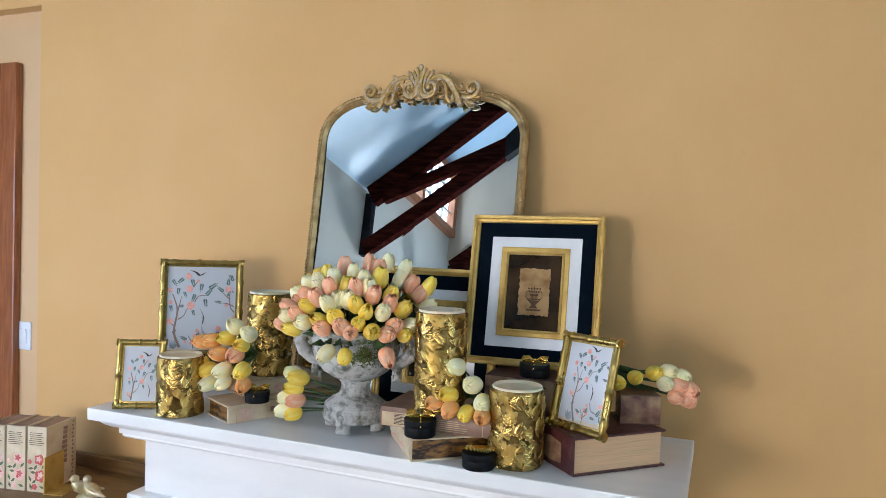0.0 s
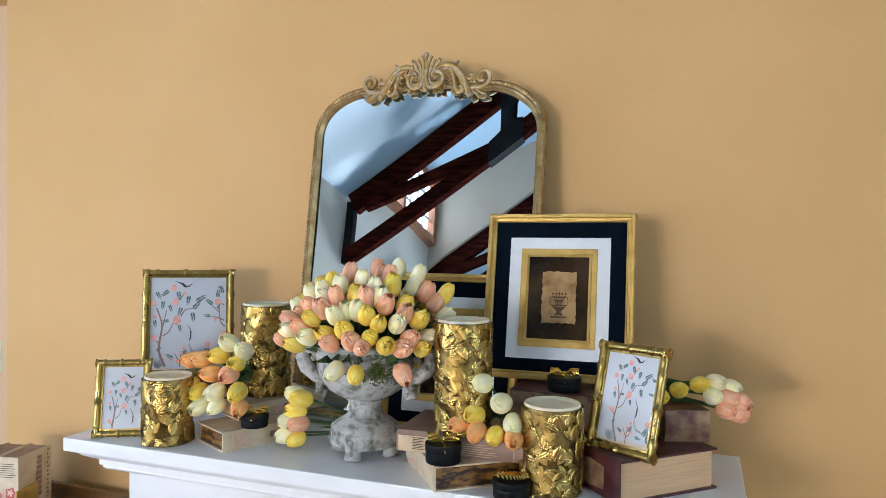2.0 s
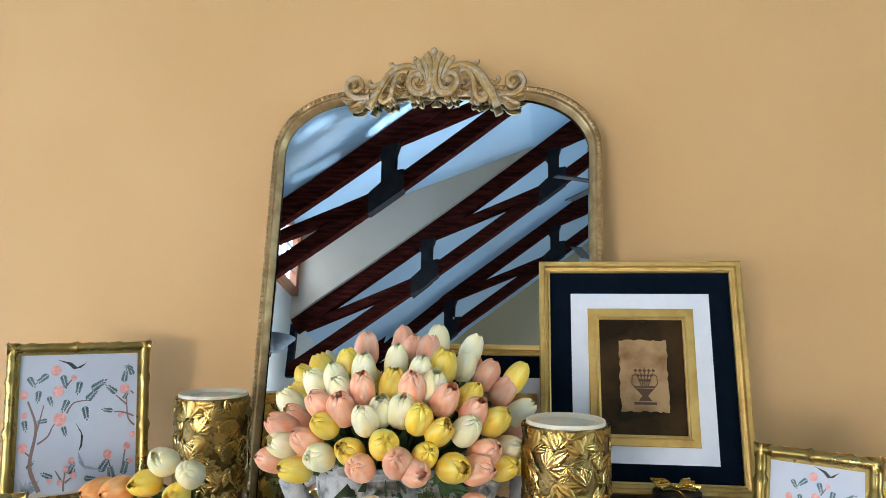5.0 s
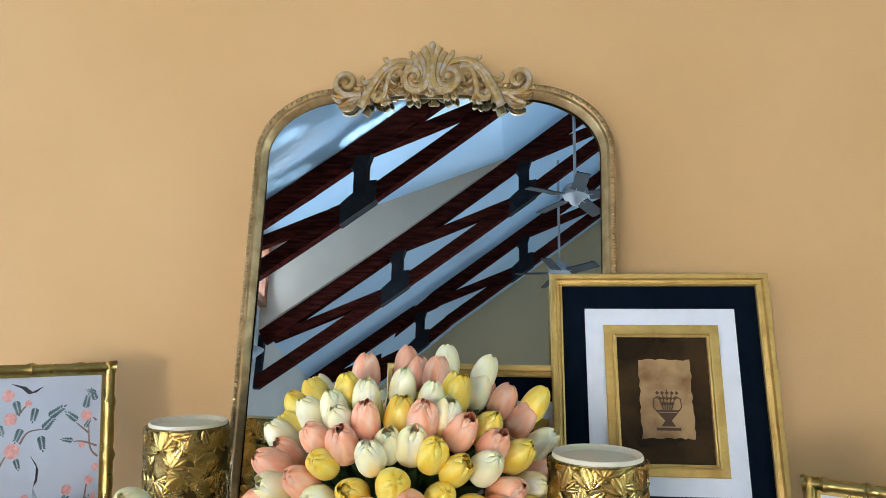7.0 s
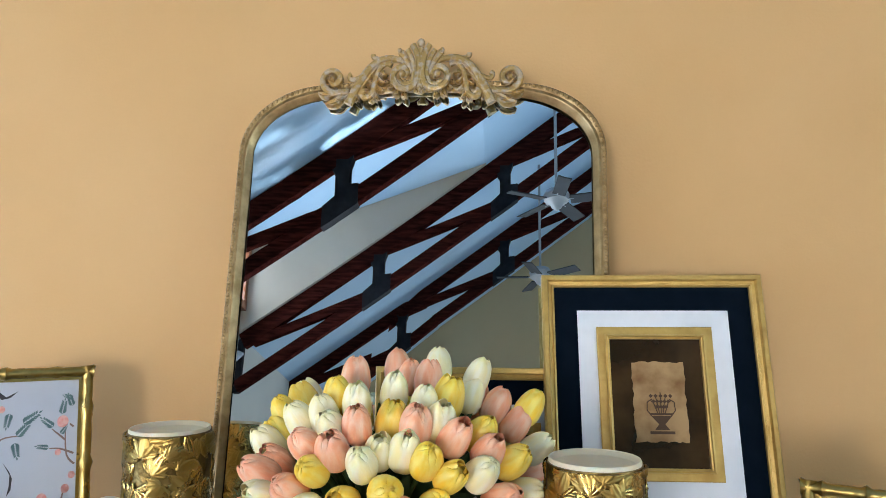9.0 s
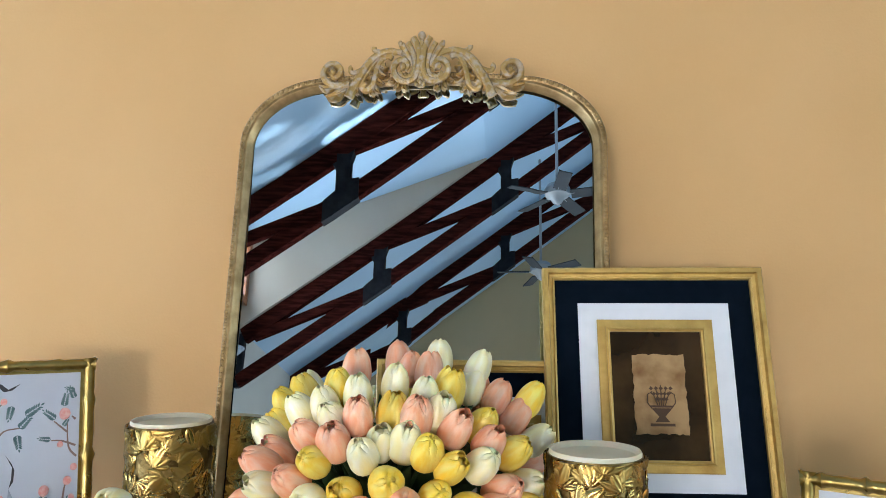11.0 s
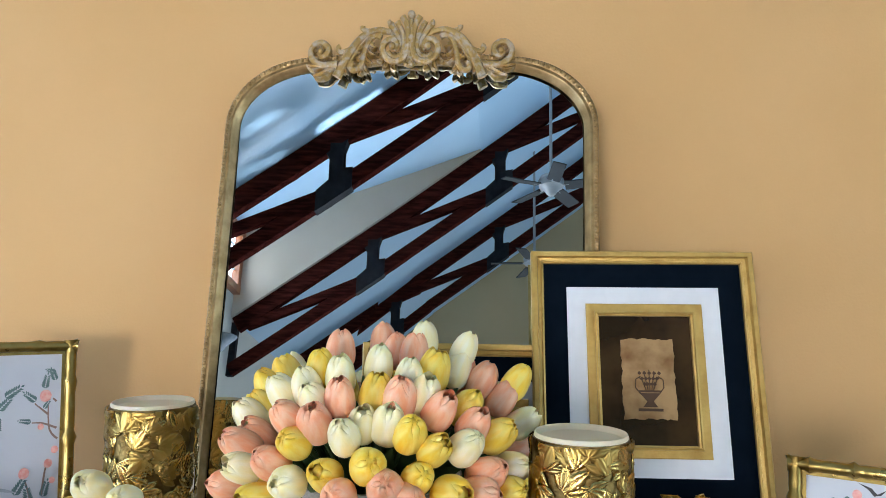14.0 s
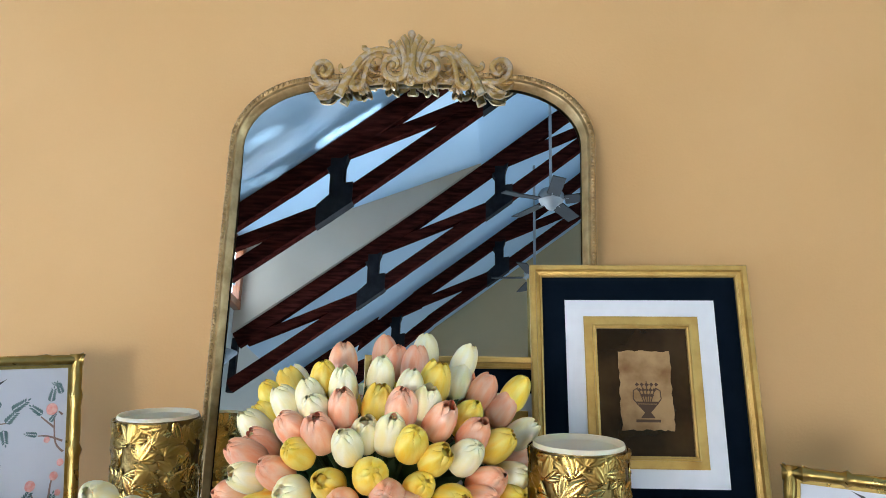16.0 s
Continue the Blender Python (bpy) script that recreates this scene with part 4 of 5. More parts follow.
side_print(b, pose(0.03, -0.0995, 0.003), lines(-0.05, 0.004, 0.10, 6, 0.0048, 0.0012, 5) + [rect(-0.06, 0.002, 0.002, 0.03), rect(0.09, 0.002, 0.002, 0.03)], PEACHC, "print_lines")

# books at the right end
b = book(pose(0.636, -0.379, MZ, 0, 0, 44), 0.252, 0.178, 0.086, REDB, PAGES, "thick burgundy leather book with tan pages, lying flat", "left", REDB, group="decorative books", cover_t=0.005)
side_print(b, pose(-0.1310, 0.0, 0.014, 0, 0, -90), [[(-0.045, 0.004), (0.0, 0.0), (0.045, 0.004), (0.045, 0.05), (0.0, 0.056), (-0.045, 0.05)]], SPINE, "spine_label")
book(pose(0.712, -0.300, MZ + 0.0865, 0, 0, 20), 0.095, 0.09, 0.070, BROWNB, GILTP, "small brown leather book box with ribbed gilt spine", "front", SPINE, group="decorative books")
book(pose(0.45, -0.235, MZ, 0, 0, 3), 0.24, 0.155, 0.078, BROWNB, PAGES, "dark brown leather book at the back of the mantel", "front", group="decorative books")
book(pose(0.455, -0.225, MZ + 0.0785, 0, 0, 0), 0.25, 0.19, 0.085, REDB, PAGES, "dark red leather book at the back of the mantel", "front", SPINE, group="decorative books")

# ---- gold leaf candles ----


def gold_leaf(bm, a, z, turn, size, r, rnd):
    """A raised spray of five pointed leaves with midribs and herringbone veins, wrapped on a cylinder of radius r."""
    base = rnd.uniform(0.0, 0.0012)

    def at(u, v, lift):
        t = a + u / r
        return ((r + lift) * math.cos(t), (r + lift) * math.sin(t), min(max(z + v, 0.002), LZ - 0.002))
    for k in (-2, 2, -1, 1, 0):
        d = turn + k * 0.62 + rnd.uniform(-0.08, 0.08)
        n = size * (1.0 - 0.13 * abs(k)) * rnd.uniform(0.92, 1.08)
        wide = n * 0.25
        lift = base + 0.0007 * (2 - abs(k))
        c, s = math.cos(d), math.sin(d)
        rows = []
        for i in range(12):
            f = i / 11
            g = math.sin(math.pi * min(1.0, 0.06 + 0.94 * f ** 0.85)) ** 0.8 * (1.0 if i % 2 else 0.90) + 0.03
            row = []
            for j in range(9):
                e = (j - 4) / 4
                h = 0.0003 + 0.0028 * (1 - e * e) ** 0.7 * (1 - 0.5 * f) - 0.0009 * math.exp(-(e * 5) ** 2) + 0.00085 * math.sin(34 * (f - 0.24 * abs(e))) * min(1.0, 2.2 * abs(e)) * (1 - e ** 4)
                x, y = n * f, wide * g * e
                row.append(bm.verts.new(at(c * x - s * y, s * x + c * y, lift + h)))
            rows.append(row)
        for p, q in zip(rows, rows[1:]):
            for j in range(8):
                bm.faces.new((p[j], p[j + 1], q[j + 1], q[j]))


LZ = 0.2


def candle(m, h, r, seed, label):
    global LZ
    LZ = h - 0.004
    c = thing("pillar_candle", m, label, "candle", "gold leaf candles")
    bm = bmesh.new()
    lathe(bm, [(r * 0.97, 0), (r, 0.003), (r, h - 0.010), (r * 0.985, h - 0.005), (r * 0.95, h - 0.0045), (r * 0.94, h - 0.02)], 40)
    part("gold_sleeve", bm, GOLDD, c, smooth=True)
    bm = bmesh.new()
    rnd = random.Random(seed)
    rows = max(5, round(h / 0.023))
    for k in range(rows):
        n = 11
        for i in range(n):
            a = 2 * math.pi * (i + 0.5 * (k % 2) + rnd.uniform(-0.15, 0.15)) / n
            gold_leaf(bm, a, h * (k + 0.5) / rows + rnd.uniform(-0.004, 0.004), rnd.uniform(0, 6.28), rnd.uniform(0.029, 0.038), r, rnd)
    bmesh.ops.recalc_face_normals(bm, faces=bm.faces[:])
    part("leaf_relief", bm, GOLDC, c, "overlapping embossed gold leaves", smooth=True)
    bm = bmesh.new()
    lathe(bm, [(r * 0.955, h - 0.03), (r * 0.955, h - 0.001), (r * 0.94, h + 0.001), (r * 0.90, h), (r * 0.86, h - 0.006), (r * 0.5, h - 0.010), (r * 0.05, h - 0.009)], 40)
    part("wax", bm, WAX, c, "cream wax top", smooth=True)
    return c


candle(pose(-0.507, -0.512, MZ, 0, 0, 40), 0.168, 0.0596, 1, "short cream pillar candle in gold leaf relief, before a bamboo frame")
candle(pose(-0.369, -0.2905, MZ + 0.089, 0, 0, 10), 0.247, 0.0640, 2, "tall cream pillar candle in gold leaf relief on stacked books")
candle(pose(0.267, -0.485, MZ + 0.101, 0, 0, 80), 0.243, 0.0590, 3, "tall cream pillar candle in gold leaf relief beside the urn")
candle(pose(0.4655, -0.495, MZ, 0, 0, 140), 0.182, 0.0608, 4, "short cream pillar candle in gold leaf relief on the mantel")

# ---- small black boxes with gold bows ----


def bow_box(m, r, h, label, fern=False):
    b = thing("trinket_box", m, label, "trinket box", "black boxes with gold bows")
    bm = bmesh.new()
    lathe(bm, [(r * 0.97, 0), (r, 0.002), (r, h * 0.62), (r * 0.99, h * 0.64)], 28)
    part("box_base", bm, BLACK, b, smooth=True)
    bm = bmesh.new()
    lathe(bm, [(r * 1.03, h * 0.60), (r * 1.04, h * 0.62), (r * 1.04, h - 0.002), (r * 1.02, h), (r * 0.4, h + 0.0005)], 28)
    part("lid", bm, BLACK, b, smooth=True)
    bm = bmesh.new()
    rnd = random.Random(7)
    if fern:
        for k in range(11):
            f = k / 10
            for s in (1, -1):
                x, y = (f - 0.5) * 1.7 * r, 0.0
                l = r * 0.62 * math.sin(math.pi * (0.15 + 0.8 * f))
                tube(bm, [(x, y, h + 0.004), (x + l * 0.5, y + s * l * 0.6, h + 0.008), (x + l * 0.6, y + s * l, h + 0.004)], [0.0016, 0.0036, 0.0008], 6)
        tube(bm, [(-r * 0.95, 0, h + 0.004), (0, 0, h + 0.007), (r * 0.9, 0, h + 0.003)], 0.0014, 6)
    else:
        for s in (1, -1):
            for q in (0.35, -0.35, 0.9):
                tube(bm, [(0, 0, h + 0.004), (s * r * 0.4, r * q * 0.5, h + 0.013), (s * r * 0.85, r * q, h + 0.010), (s * r * 0.75, r * q * 0.4, h + 0.004), (0, 0, h + 0.003)], [0.0012, 0.0030, 0.0034, 0.0026, 0.0012], 6)
        t = bmesh.new()
        bmesh.ops.create_uvsphere(t, u_segments=8, v_segments=6, radius=0.005)
        merge(bm, t, pose(0, 0, h + 0.007))
        tube(bm, [(0, -r * 1.03, h * 0.7), (0, -r * 1.0, h), (0, 0, h + 0.002)], 0.0011, 5)
    part("gold_bow", bm, RIBBON, b, "gold leaf bow" if not fern else "gold fern spray", smooth=True)
    return b


bow_box(pose(-0.284, -0.462, MZ + 0.0485, 0, 0, 20), 0.033, 0.030, "black round trinket box with a gold bow, under small tulips")
bow_box(pose(0.250, -0.560, MZ + 0.0535, 0, 0, 25), 0.037, 0.040, "black round trinket box with a gold bow, on a book")
bow_box(pose(0.397, -0.560, MZ, 0, 0, 15), 0.037, 0.036, "black round trinket box with a gold fern, on the mantel", True)
bow_box(pose(0.452, -0.285, MZ + 0.164, 0, 0, 10), 0.038, 0.034, "black round trinket box with a gold bow, on back row books")

# ---- tulips ----


def bloom_mesh(name, material, seed, gape=0.0):
    """A tulip head of six overlapping petals, 1 unit long, base at the origin; gape opens its mouth."""
    rnd = random.Random(seed)
    bm = bmesh.new()
    for k in range(6):
        inner = k % 2
        a0 = math.pi / 3 * k + rnd.uniform(-0.10, 0.10)
        tall = rnd.uniform(0.95, 1.02) + (-0.02 if inner else 0.0)
        lean = rnd.uniform(-0.008, 0.014)
        rows = []
        n = 14
        close = radians((84 if inner else 78) - (50 + 18 * math.sin(2.1 * k + seed)) * gape)
        for i in range(n + 1):
            f = i / n
            if f < 0.4:
                up = math.pi / 2 * (f / 0.4)
                prof, z0 = math.sin(up) ** 0.8, 0.36 * (1 - math.cos(up)) ** 0.9
            else:
                up = close * (f - 0.4) / 0.6
                prof, z0 = math.cos(up) ** 0.9, 0.36 + 0.64 * tall * math.sin(up) / math.sin(close)
            prof = prof * (0.318 if inner else 0.345) + lean * f * (f < 0.95)
            u = max(0.0, (f - 0.7) / 0.3)
            half = 1.08 * min(1.0, 0.5 + 1.6 * f) * (1 - 0.26 * u ** 1.7)
            row = []
            for j in range(9):
                q = (j - 4) / 4
                r = prof * (1.0 + 0.03 * math.exp(-(q * 4.5) ** 2) - 0.05 * q * q) + 0.008 * f * math.sin(5 * f + 2 * k) * q * min(1.0, 6 * f)
                z = z0 - (0.11 * u + 0.02 * f) * abs(q) ** 2.2
                a = a0 + q * half
                row.append(bm.verts.new((r * math.cos(a), r * math.sin(a), z)) if f > 0 else bm.verts.new((0, 0, 0)))
            rows.append(row)
        for p, q in zip(rows, rows[1:]):
            for j in range(8):
                bm.faces.new((p[j], p[j + 1], q[j + 1], q[j]))
    top = [(0.245, 0.62), (0.215, 0.76), (0.14, 0.88), (0.06, 0.935), (0.004, 0.95)] if gape < 0.1 else [(0.24, 0.60), (0.20, 0.73), (0.12, 0.82), (0.04, 0.85), (0.004, 0.855)]
    lathe(bm, [(0.0, 0.0), (0.18, 0.20), (0.24, 0.42)] + top, 10)
    bmesh.ops.remove_doubles(bm, verts=bm.verts[:], dist=0.0004)
    me = bpy.data.meshes.new(name)
    bm.to_mesh(me)
    bm.free()
    me.materials.append(material)
    me.shade_smooth()
    return me


BLOOMS = {c: [bloom_mesh("tulip_bloom", mt, 10 * i + k, (0.0, 0.03, 0.07, 0.26, 0.13)[k]) for k in range(5)] for i, (c, mt) in enumerate((("Y", T_YEL), ("W", T_WHI), ("P", T_PIN), ("O", T_ORG)))}
NAMES = {"Y": "yellow tulip bloom", "W": "cream white tulip bloom", "P": "peach pink tulip bloom", "O": "orange tulip bloom"}


def bloom(parent, kind, at, way, size, rnd, fat=1.0):
    ob = new("tulip_bloom", rnd.choice(BLOOMS[kind]))
    ob.parent = parent
    turn = Vector(way).to_track_quat("Z", "Y").to_matrix().to_4x4()
    ob.matrix_basis = Matrix.Translation(at) @ turn @ pose(0, 0, 0, 0, 0, rnd.uniform(0, 360)) @ Matrix.Diagonal((size * fat, size * fat, size, 1))
    ob["label"] = NAMES[kind]
    return ob


# the urn
UX, UY = -0.004, -0.412
urn = thing("urn", pose(UX, UY, MZ, 0, 0, 12), "weathered grey stone garden urn with moss and scroll handles", "urn")
bm = bmesh.new()
lathe(bm, [(0.030, 0.024), (0.080, 0.026), (0.085, 0.032), (0.082, 0.040), (0.080, 0.060), (0.083, 0.064), (0.081, 0.070), (0.066, 0.082), (0.047, 0.092), (0.040, 0.102), (0.038, 0.118), (0.041, 0.128), (0.047, 0.133), (0.043, 0.139)], 40)
part("pedestal", bm, STONE, urn, smooth=True)
bm = bmesh.new()
lathe(bm, [(0.040, 0.134), (0.062, 0.141), (0.088, 0.158), (0.106, 0.183), (0.116, 0.213), (0.118, 0.243), (0.113, 0.254), (0.120, 0.259), (0.124, 0.267), (0.120, 0.273), (0.108, 0.271), (0.100, 0.225), (0.03, 0.19)], 48, None, lambda a, z: 1 + 0.010 * math.cos(14 * a))
part("bowl", bm, STONE, urn, smooth=True)
for k in range(4):
    bm = bmesh.new()
    lathe(bm, [(0.017, 0.0), (0.021, 0.004), (0.018, 0.013), (0.019, 0.030), (0.027, 0.044), (0.024, 0.056), (0.010, 0.062)], 12)
    tube(bm, [(0.004, 0, 0.050), (0.022, 0, 0.042), (0.028, 0, 0.026), (0.018, 0, 0.020), (0.012, 0, 0.028)], [0.010, 0.011, 0.009, 0.007, 0.004], 8)
    place(bm, pose(0, 0, 0, 0, 0, 90 * k - 10) @ pose(0.068, 0, 0, 0, -8))
    part("foot", bm, STONE, urn, smooth=True)
for s in (1, -1):
    bm = bmesh.new()
    tube(bm, [(s * 0.096, 0, 0.172), (s * 0.122, 0, 0.182), (s * 0.148, 0, 0.202), (s * 0.160, 0, 0.228), (s * 0.150, 0, 0.248), (s * 0.130, 0, 0.246), (s * 0.124, 0, 0.230), (s * 0.134, 0, 0.222)], [0.013, 0.017, 0.018, 0.017, 0.014, 0.012, 0.010, 0.007], 12)
    tube(bm, [(s * 0.098, 0, 0.176), (s * 0.114, 0, 0.162), (s * 0.116, 0, 0.142), (s * 0.104, 0, 0.136), (s * 0.100, 0, 0.147)], [0.010, 0.012, 0.011, 0.008, 0.005], 10)
    part("handle", bm, STONE, urn, smooth=True)
bm = bmesh.new()
rnd = random.Random(3)
for k in range(1000):
    a, z = -1.12 + rnd.gauss(0, 0.21), 0.222 + rnd.gauss(0, 0.015)
    r = 0.1155 - 0.9 * max(0.0, 0.208 - z) ** 1.2 - 0.25 * max(0.0, z - 0.245)
    t = bmesh.new()
    bmesh.ops.create_icosphere(t, subdivisions=1, radius=rnd.uniform(0.0010, 0.0028))
    merge(bm, t, pose(r * math.cos(a), r * math.sin(a), z))
tagged(part("moss", bm, MOSS, urn, "patch of dry green moss"), kind="stuff")

# dome of tulips in the urn
bouquet = thing("tulip_bouquet", pose(UX, UY, MZ + 0.225), "dense dome of yellow, cream and peach tulips filling the urn", "flowers")
rnd = random.Random(21)
# each bloom: its colour, bearing and angle from the top in degrees, and reach; the crown first, the skirt last
TULIPS = (
    "W12/33/1.02 W16/31/1.18 P22/16/1.02 W36/20/1.15 P52/12/1.01 P82/15/1.09 P167/12/1.02 Y182/34/0.95 Y238/27/1.00 W258/30/1.00 W286/21/1.00 W303/32/1.00 Y329/29/1.00",
    "P6/53/1.05 P9/43/1.05 Y9/51/1.20 Y191/42/0.95 Y201/50/0.88 W209/56/0.92 W230/43/1.00 W241/38/0.99 P244/54/1.00 W251/45/0.97 P257/55/1.00 P264/43/1.00 W275/52/0.90 Y282/37/0.93 W286/53/0.94 P292/43/1.00 W307/41/0.97 P309/50/1.00 P322/58/1.00 Y329/49/0.96",
    "W3/65/1.06 P220/62/0.87 P226/68/0.99 W232/76/1.00 P244/72/1.00 Y251/64/1.00 Y263/75/0.93 W269/60/1.00 Y278/71/1.00 Y293/59/1.00 Y295/76/0.94 Y301/66/1.00 W314/66/1.00 P323/78/0.96 Y333/64/1.00",
    "P226/84/1.00 Y241/86/1.00 W252/79/1.00 P269/82/1.00 W272/104/1.00 P283/79/1.00 Y286/106/1.00 P290/84/1.00 Y305/83/1.00 P316/85/1.00 P317/106/1.00 Y330/86/1.00 W338/79/0.96",
)
# the far side, ring by ring: angle from the top and colours
BACK = [(38, "PWYPW"), (53, "WYPWYPW"), (68, "PWYPWYPW"), (83, "PWYPWYPW"), (97, "YPWYPWY")]
CEN = Vector((0.0, -0.005, 0.047))


def dome(d, k):
    return CEN + Vector((d.x * 0.214, d.y * 0.175, d.z * 0.168)) * k


def stalk(parent, name, pts, rads, flat, label):
    b = bmesh.new()
    tube(b, pts, rads, 6, flat)
    part(name, b, LEAF, parent, label, smooth=True)


def head(c, bearing, polar, reach):
    """One tulip on the dome, with its stem."""
    a, p = radians(bearing), radians(polar)
    d = Vector((math.sin(p) * math.cos(a), math.sin(p) * math.sin(a), math.cos(p)))
    at = dome(d, reach)
    way = Vector((d.x, d.y, d.z + (0.40 if polar < 62 else 0.15 if polar < 90 else -0.25))).normalized()
    way = (way + Vector((rnd.uniform(-0.16, 0.16), rnd.uniform(-0.16, 0.16), rnd.uniform(-0.12, 0.12)))).normalized()
    size = rnd.uniform(0.053, 0.061)
    bloom(bouquet, c, at - way * size * 0.55 - Vector((0, 0, 0.006)), way, size, rnd, rnd.uniform(0.96, 1.08))
    s = Vector((d.x * 0.04, d.y * 0.04, -0.03))
    e = at - way * size * 0.47
    stalk(bouquet, "stem", [s, s.lerp(e, 0.55) + Vector((0, 0, 0.02)), e], 0.0032, 1.0, "")


for row in TULIPS:
    for word in row.split():
        bearing, polar, reach = (float(v) for v in word[1:].split("/"))
        head(word[0], bearing, polar, reach)
for polar, colours in BACK:
    for k, c in enumerate(colours):
        head(c, 15 + 150 * (k + 0.5) / len(colours) + rnd.uniform(-4, 4), polar + rnd.uniform(-5, 5), rnd.uniform(0.94, 1.03))
for k in range(70):
    p, a = radians(rnd.uniform(25, 105)), rnd.uniform(0, 6.283)
    d = Vector((math.sin(p) * math.cos(a), math.sin(p) * math.sin(a), math.cos(p)))
    e = dome(d, rnd.uniform(0.7, 0.95))
    s = Vector((d.x * 0.04, d.y * 0.04, -0.02))
    stalk(bouquet, "leaf", [s, s.lerp(e, 0.4), s.lerp(e, 0.75) + Vector((0, 0, 0.012)), e], [0.004, 0.011, 0.009, 0.001], 0.2, "")


def posy(m, spots, tail, label, seed, size=0.046):
    """A loose bunch of tulips: spots are (x, y, z, colour); the stems run to tail."""
    g = thing("tulip_bunch", m, label, "flowers", "small tulip bunches")
    rnd = random.Random(seed)
    tail = Vector(tail)
    for x, y, z, c in spots:
        at = Vector((x, y, z))
        way = ((at - tail).normalized() * 0.8 + Vector((rnd.uniform(-0.3, 0.3), -0.75, rnd.uniform(-0.2, 0.2)))).normalized()
        s = at - way * size * 0.5
        bloom(g, c, s, way, size * rnd.uniform(0.95, 1.12), rnd, 1.0)
        stalk(g, "stem", [s, s.lerp(tail, 0.5) + Vector((0, 0, 0.004)), tail], 0.0024, 1.0, "")
    head = sum((Vector(s[:3]) for s in spots), Vector()) / len(spots)
    for k in range(9):
        e = tail.lerp(head, 0.65) + Vector((rnd.uniform(-0.05, 0.05), rnd.uniform(-0.02, 0.02), rnd.uniform(-0.03, 0.03)))
        stalk(g, "leaf", [tail, tail.lerp(e, 0.5) + Vector((0, 0, rnd.uniform(-0.01, 0.02))), e], [0.004, 0.008, 0.001], 0.25, "")
    return g


posy(pose(-0.328, -0.455, MZ + 0.062), [(-0.040, 0.000, 0.188, "W"), (0.006, 0.000, 0.170, "W"), (-0.070, 0.000, 0.152, "Y"), (-0.013, -0.007, 0.138, "Y"), (-0.152, 0.000, 0.136, "O"), (-0.114, -0.007, 0.141, "O"), (-0.080, -0.020, 0.109, "O"), (-0.024, -0.020, 0.111, "P"), (-0.142, -0.027, 0.078, "Y"), (-0.107, -0.029, 0.063, "Y"), (-0.054, -0.034, 0.068, "W"), (0.007, -0.027, 0.071, "Y"), (-0.094, -0.040, 0.028, "W"), (-0.047, -0.040, 0.033, "W"), (0.016, -0.034, 0.033, "O")], (-0.04, 0.10, 0.09), "bunch of yellow, cream and orange tulips on stacked books", 5, 0.061)
posy(pose(-0.166, -0.458, MZ), [(-0.005, 0.000, 0.137, "W"), (0.015, -0.002, 0.128, "Y"), (-0.001, -0.005, 0.098, "Y"), (-0.017, -0.007, 0.073, "W"), (0.011, -0.011, 0.068, "P"), (-0.019, -0.011, 0.038, "W"), (0.006, -0.016, 0.032, "Y")], (0.20, 0.12, 0.03), "bunch of yellow and cream tulips lying beside the urn", 6, 0.058)
posy(pose(0.348, -0.512, MZ + 0.094), [(-0.030, 0.000, 0.120, "W"), (0.013, 0.000, 0.081, "W"), (-0.071, -0.006, 0.079, "Y"), (-0.042, -0.014, 0.055, "Y"), (0.041, -0.006, 0.041, "W"), (-0.071, -0.018, 0.034, "O"), (-0.032, -0.029, 0.022, "O"), (0.008, -0.029, 0.017, "Y"), (0.047, -0.026, 0.015, "O")], (0.0, 0.10, 0.04), "bunch of cream, yellow and orange tulips lying on a book", 7, 0.058)
posy(pose(0.748, -0.290, MZ + 0.160), [(-0.038, -0.011, 0.030, "Y"), (0.005, 0.000, 0.044, "Y"), (0.038, 0.011, 0.049, "W"), (0.070, 0.011, 0.038, "W"), (-0.081, -0.022, 0.015, "Y"), (0.032, -0.011, 0.022, "W"), (0.065, -0.005, 0.019, "P"), (0.086, 0.000, 0.012, "P"), (0.059, -0.013, -0.007, "P"), (0.081, -0.005, -0.011, "P")], (-0.16, 0.06, 0.012), "bunch of yellow, cream and peach tulips lying on a small book", 8, 0.055)

# ---- side table with upright books ----
table = thing("side_table", pose(-1.39, -0.20, 0), "dark brown wooden table against the wall", "table")
TZ = 0.81
bm = bmesh.new()
box(bm, 0.95, 0.42, 0.035, pose(0, 0, TZ - 0.035), 0.006)
part("tabletop", bm, TABLE, table)
bm = bmesh.new()
box(bm, 0.95, 0.022, 0.05, pose(0, 0.185, TZ), 0.004)
part("back_rail", bm, TABLE, table)
for x in (-0.43, 0.43):
    for y in (-0.17, 0.17):
        bm = bmesh.new()
        box(bm, 0.05, 0.05, TZ - 0.036, pose(x, y, 0), 0.005)
        part("leg", bm, TABLE, table)


def petals(x, z, r, wave):
    """A wavy round blot for a printed flower."""
    return [(x + r * (1 + wave * math.cos(5 * a)) * math.cos(a), z + r * (1 + wave * math.cos(5 * a)) * math.sin(a)) for a in (k * math.pi / 12 for k in range(24))]


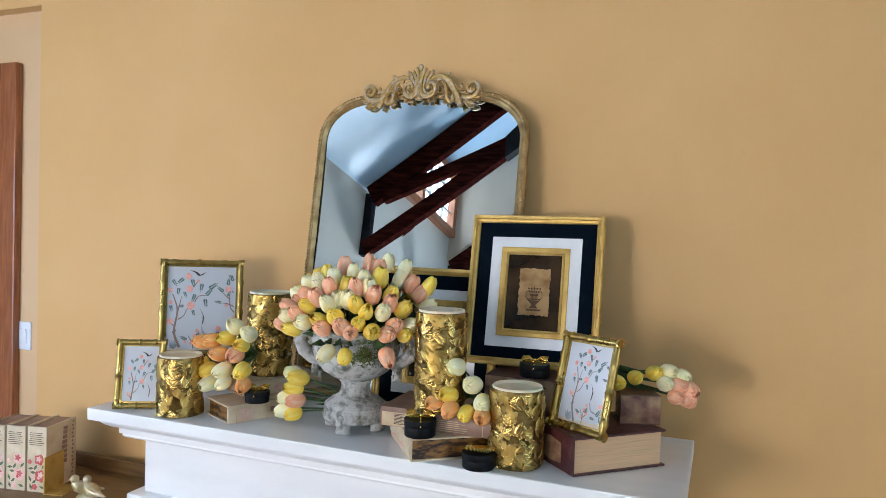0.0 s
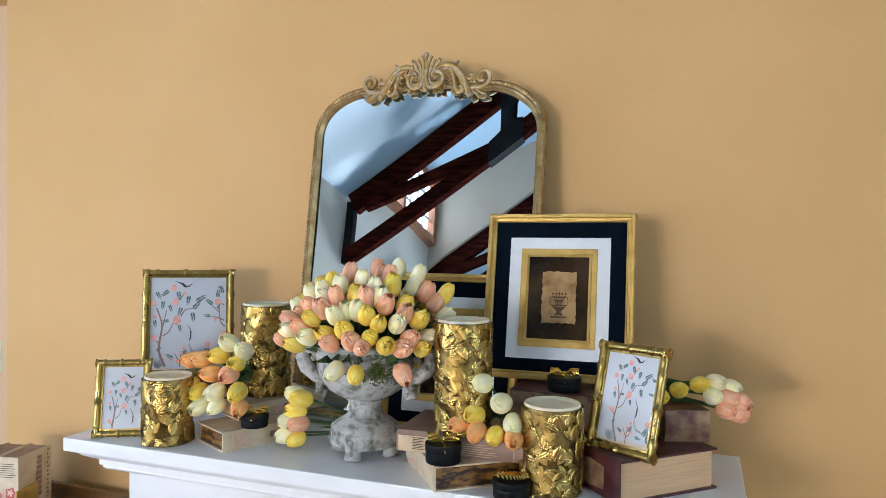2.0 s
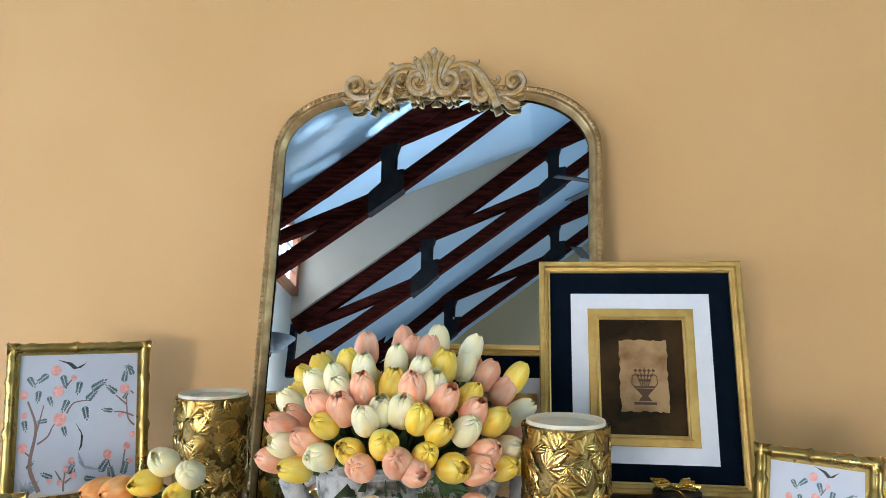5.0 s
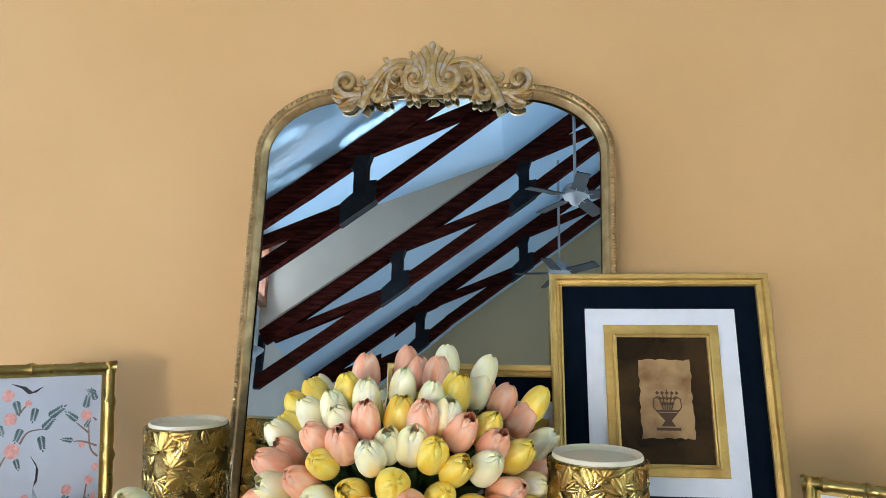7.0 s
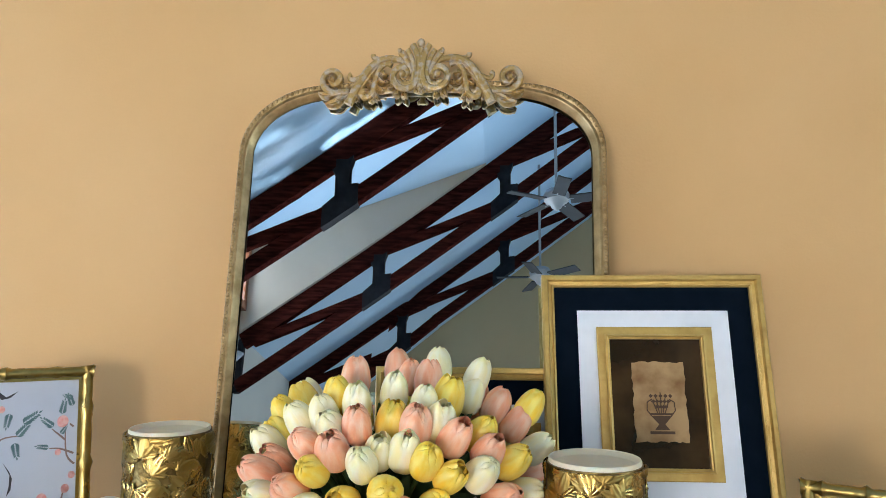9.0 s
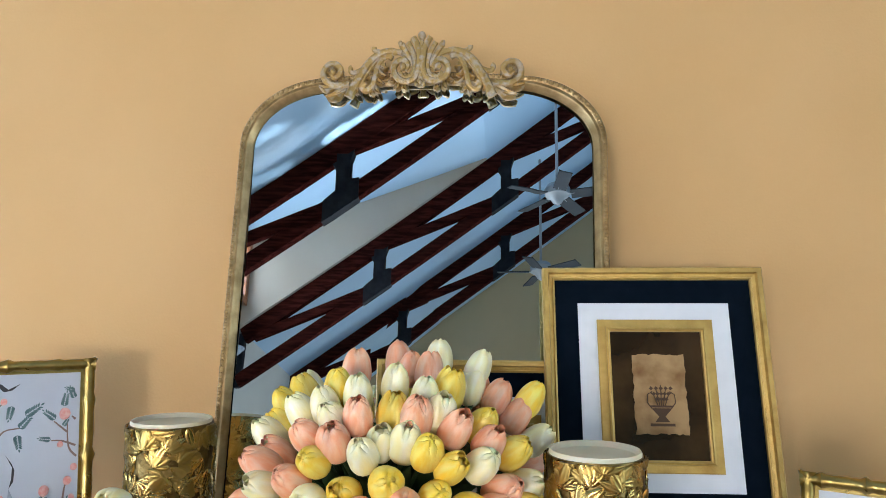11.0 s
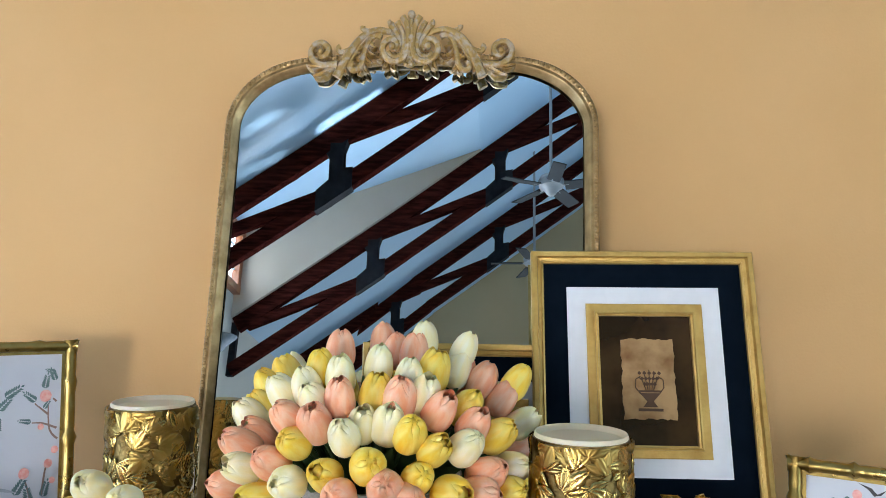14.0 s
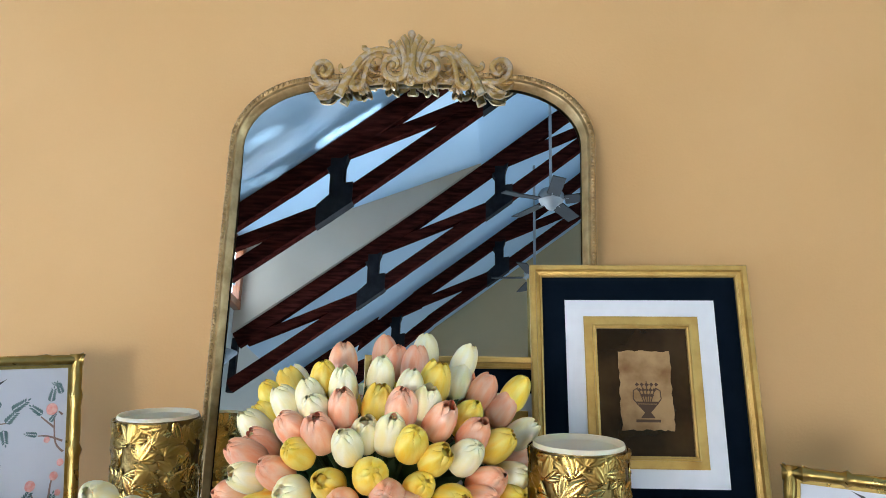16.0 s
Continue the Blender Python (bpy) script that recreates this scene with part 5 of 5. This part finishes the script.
def upright_book(m, t, d, h, label, roses):
    """A standing book box: spine towards -y, t thick, d deep, h high."""
    b = thing("book", m, label, "book", "upright printed books")
    for x in (-t / 2 + 0.002, t / 2 - 0.002):
        bm = bmesh.new()
        box(bm, 0.004, d, h, pose(x, 0, 0), 0.0012)
        part("cover", bm, CREAM, b)
    bm = bmesh.new()
    box(bm, t - 0.006, d - 0.012, h - 0.008, pose(0, 0.003, 0.003))
    part("page_block", bm, PLUM, b)
    bm = bmesh.new()
    box(bm, t, 0.006, h, pose(0, -d / 2, 0), 0.002)
    part("spine", bm, CREAM, b)
    face = pose(0, -d / 2 - 0.0035, 0)
    side_print(b, face, [petals(x, z, r, 0.14) for x, z, r in ((t * 0.16, h * 0.50, t * 0.25), (t * 0.20, h * 0.25, t * 0.28), (-t * 0.36, h * 0.46, t * 0.11), (-t * 0.10, h * 0.08, t * 0.14))], roses, "rose_print")
    face = pose(0, -d / 2 - 0.0042, 0)
    side_print(b, face, [petals(x, z, r, 0.3) for x, z, r in ((t * 0.13, h * 0.51, t * 0.13), (t * 0.22, h * 0.27, t * 0.13), (t * 0.12, h * 0.22, t * 0.07))], INKP if roses == INKR else INKR, "petal_print")
    face = pose(0, -d / 2 - 0.0034, 0)
    spots = ((-0.30, 0.36), (-0.05, 0.38), (-0.34, 0.20), (-0.18, 0.30), (0.36, 0.40), (-0.30, 0.08), (0.30, 0.08), (-0.12, 0.16))
    side_print(b, face, [[(x * t + 0.012 * math.cos(g) * c - 0.005 * math.sin(g) * e, z * h + 0.012 * math.sin(g) * c + 0.005 * math.cos(g) * e) for c, e in ((-1, 0), (0, 1), (1, 0), (0, -1))] for g, (x, z) in enumerate(spots)], INKG, "leaf_print")
    side_print(b, pose(0, -d / 2 - 0.0034, h * 0.72), lines(-t * 0.40, 0, t * 0.80, 7, h * 0.030, 0.0016, 9), INK, "print_lines")
    # a leaning tower and a column of letters' strokes on the side cover
    tower = [rect(-0.016 + 0.002 * k, h * (0.34 + 0.075 * k), 0.034 - 0.002 * k, h * 0.062) for k in range(7)] + [rect(-0.003, h * 0.86, 0.022, h * 0.05)]
    side_print(b, pose(t / 2 + 0.0003, 0.01, 0, 0, 0, 90), tower, PLUM, "tower_print")
    side_print(b, pose(t / 2 + 0.0003, 0.058, 0, 0, 0, 90), [rect(-0.005 + 0.003 * (k % 2), h * (0.12 + 0.062 * k), 0.008, h * 0.036) for k in range(14)], PLUM, "print_bars")
    return b


for k, (t, h, roses) in enumerate(((0.075, 0.235, INKR), (0.075, 0.232, INKP), (0.078, 0.230, INKP))):
    upright_book(pose(-1.362 - 0.084 * k, -0.215 - 0.017 * k, TZ, 0, 0, 13), t, 0.155, h, ("cream book standing upright with printed red roses", "cream book standing upright with printed pink roses", "cream printed book standing upright in a row")[k], roses)
end = thing("bookend", pose(-1.312, -0.250, TZ, 0, 0, 13), "plain dark gold metal bookend beside the books", "bookend")
bm = bmesh.new()
box(bm, 0.006, 0.10, 0.13, pose(0, 0, 0), 0.001)
part("upright_plate", bm, GOLDF, end)
bm = bmesh.new()
box(bm, 0.07, 0.10, 0.004, pose(0.036, 0, 0), 0.001)
part("base_plate", bm, GOLDF, end)
bm = bmesh.new()
lathe(bm, [(0.020, 0), (0.034, 0.003), (0.036, 0.010), (0.026, 0.022), (0.010, 0.026)], 18)
for x, turn, lift in ((-0.022, 35, 0.0), (0.016, -15, -0.004)):
    b = bmesh.new()
    tube(b, [(-0.022, 0, 0.060), (-0.020, 0, 0.046), (-0.012, 0, 0.034), (0.006, 0, 0.026), (0.026, 0, 0.022), (0.048, 0, 0.018), (0.072, 0, 0.014)], [0.006, 0.015, 0.021, 0.022, 0.015, 0.008, 0.003], 12)
    t = bmesh.new()
    bmesh.ops.create_uvsphere(t, u_segments=14, v_segments=9, radius=0.0145)
    merge(b, t, pose(-0.022, 0, 0.060))
    tube(b, [(-0.034, 0, 0.060), (-0.044, 0, 0.057)], [0.004, 0.0008], 6)
    for q in (1, -1):
        tube(b, [(-0.010, q * 0.019, 0.040), (0.012, q * 0.019, 0.028), (0.040, q * 0.009, 0.020)], [0.006, 0.009, 0.002], 8, 0.5)
    merge(bm, b, pose(x, 0, 0.012 + lift, 0, 0, turn))
tagged(part("figurine", bm, CERAM, None, smooth=True, m=pose(-1.135, -0.262, TZ, 0, 0, 10)), "small pale gilded ceramic bird pair on the table", "figurine")
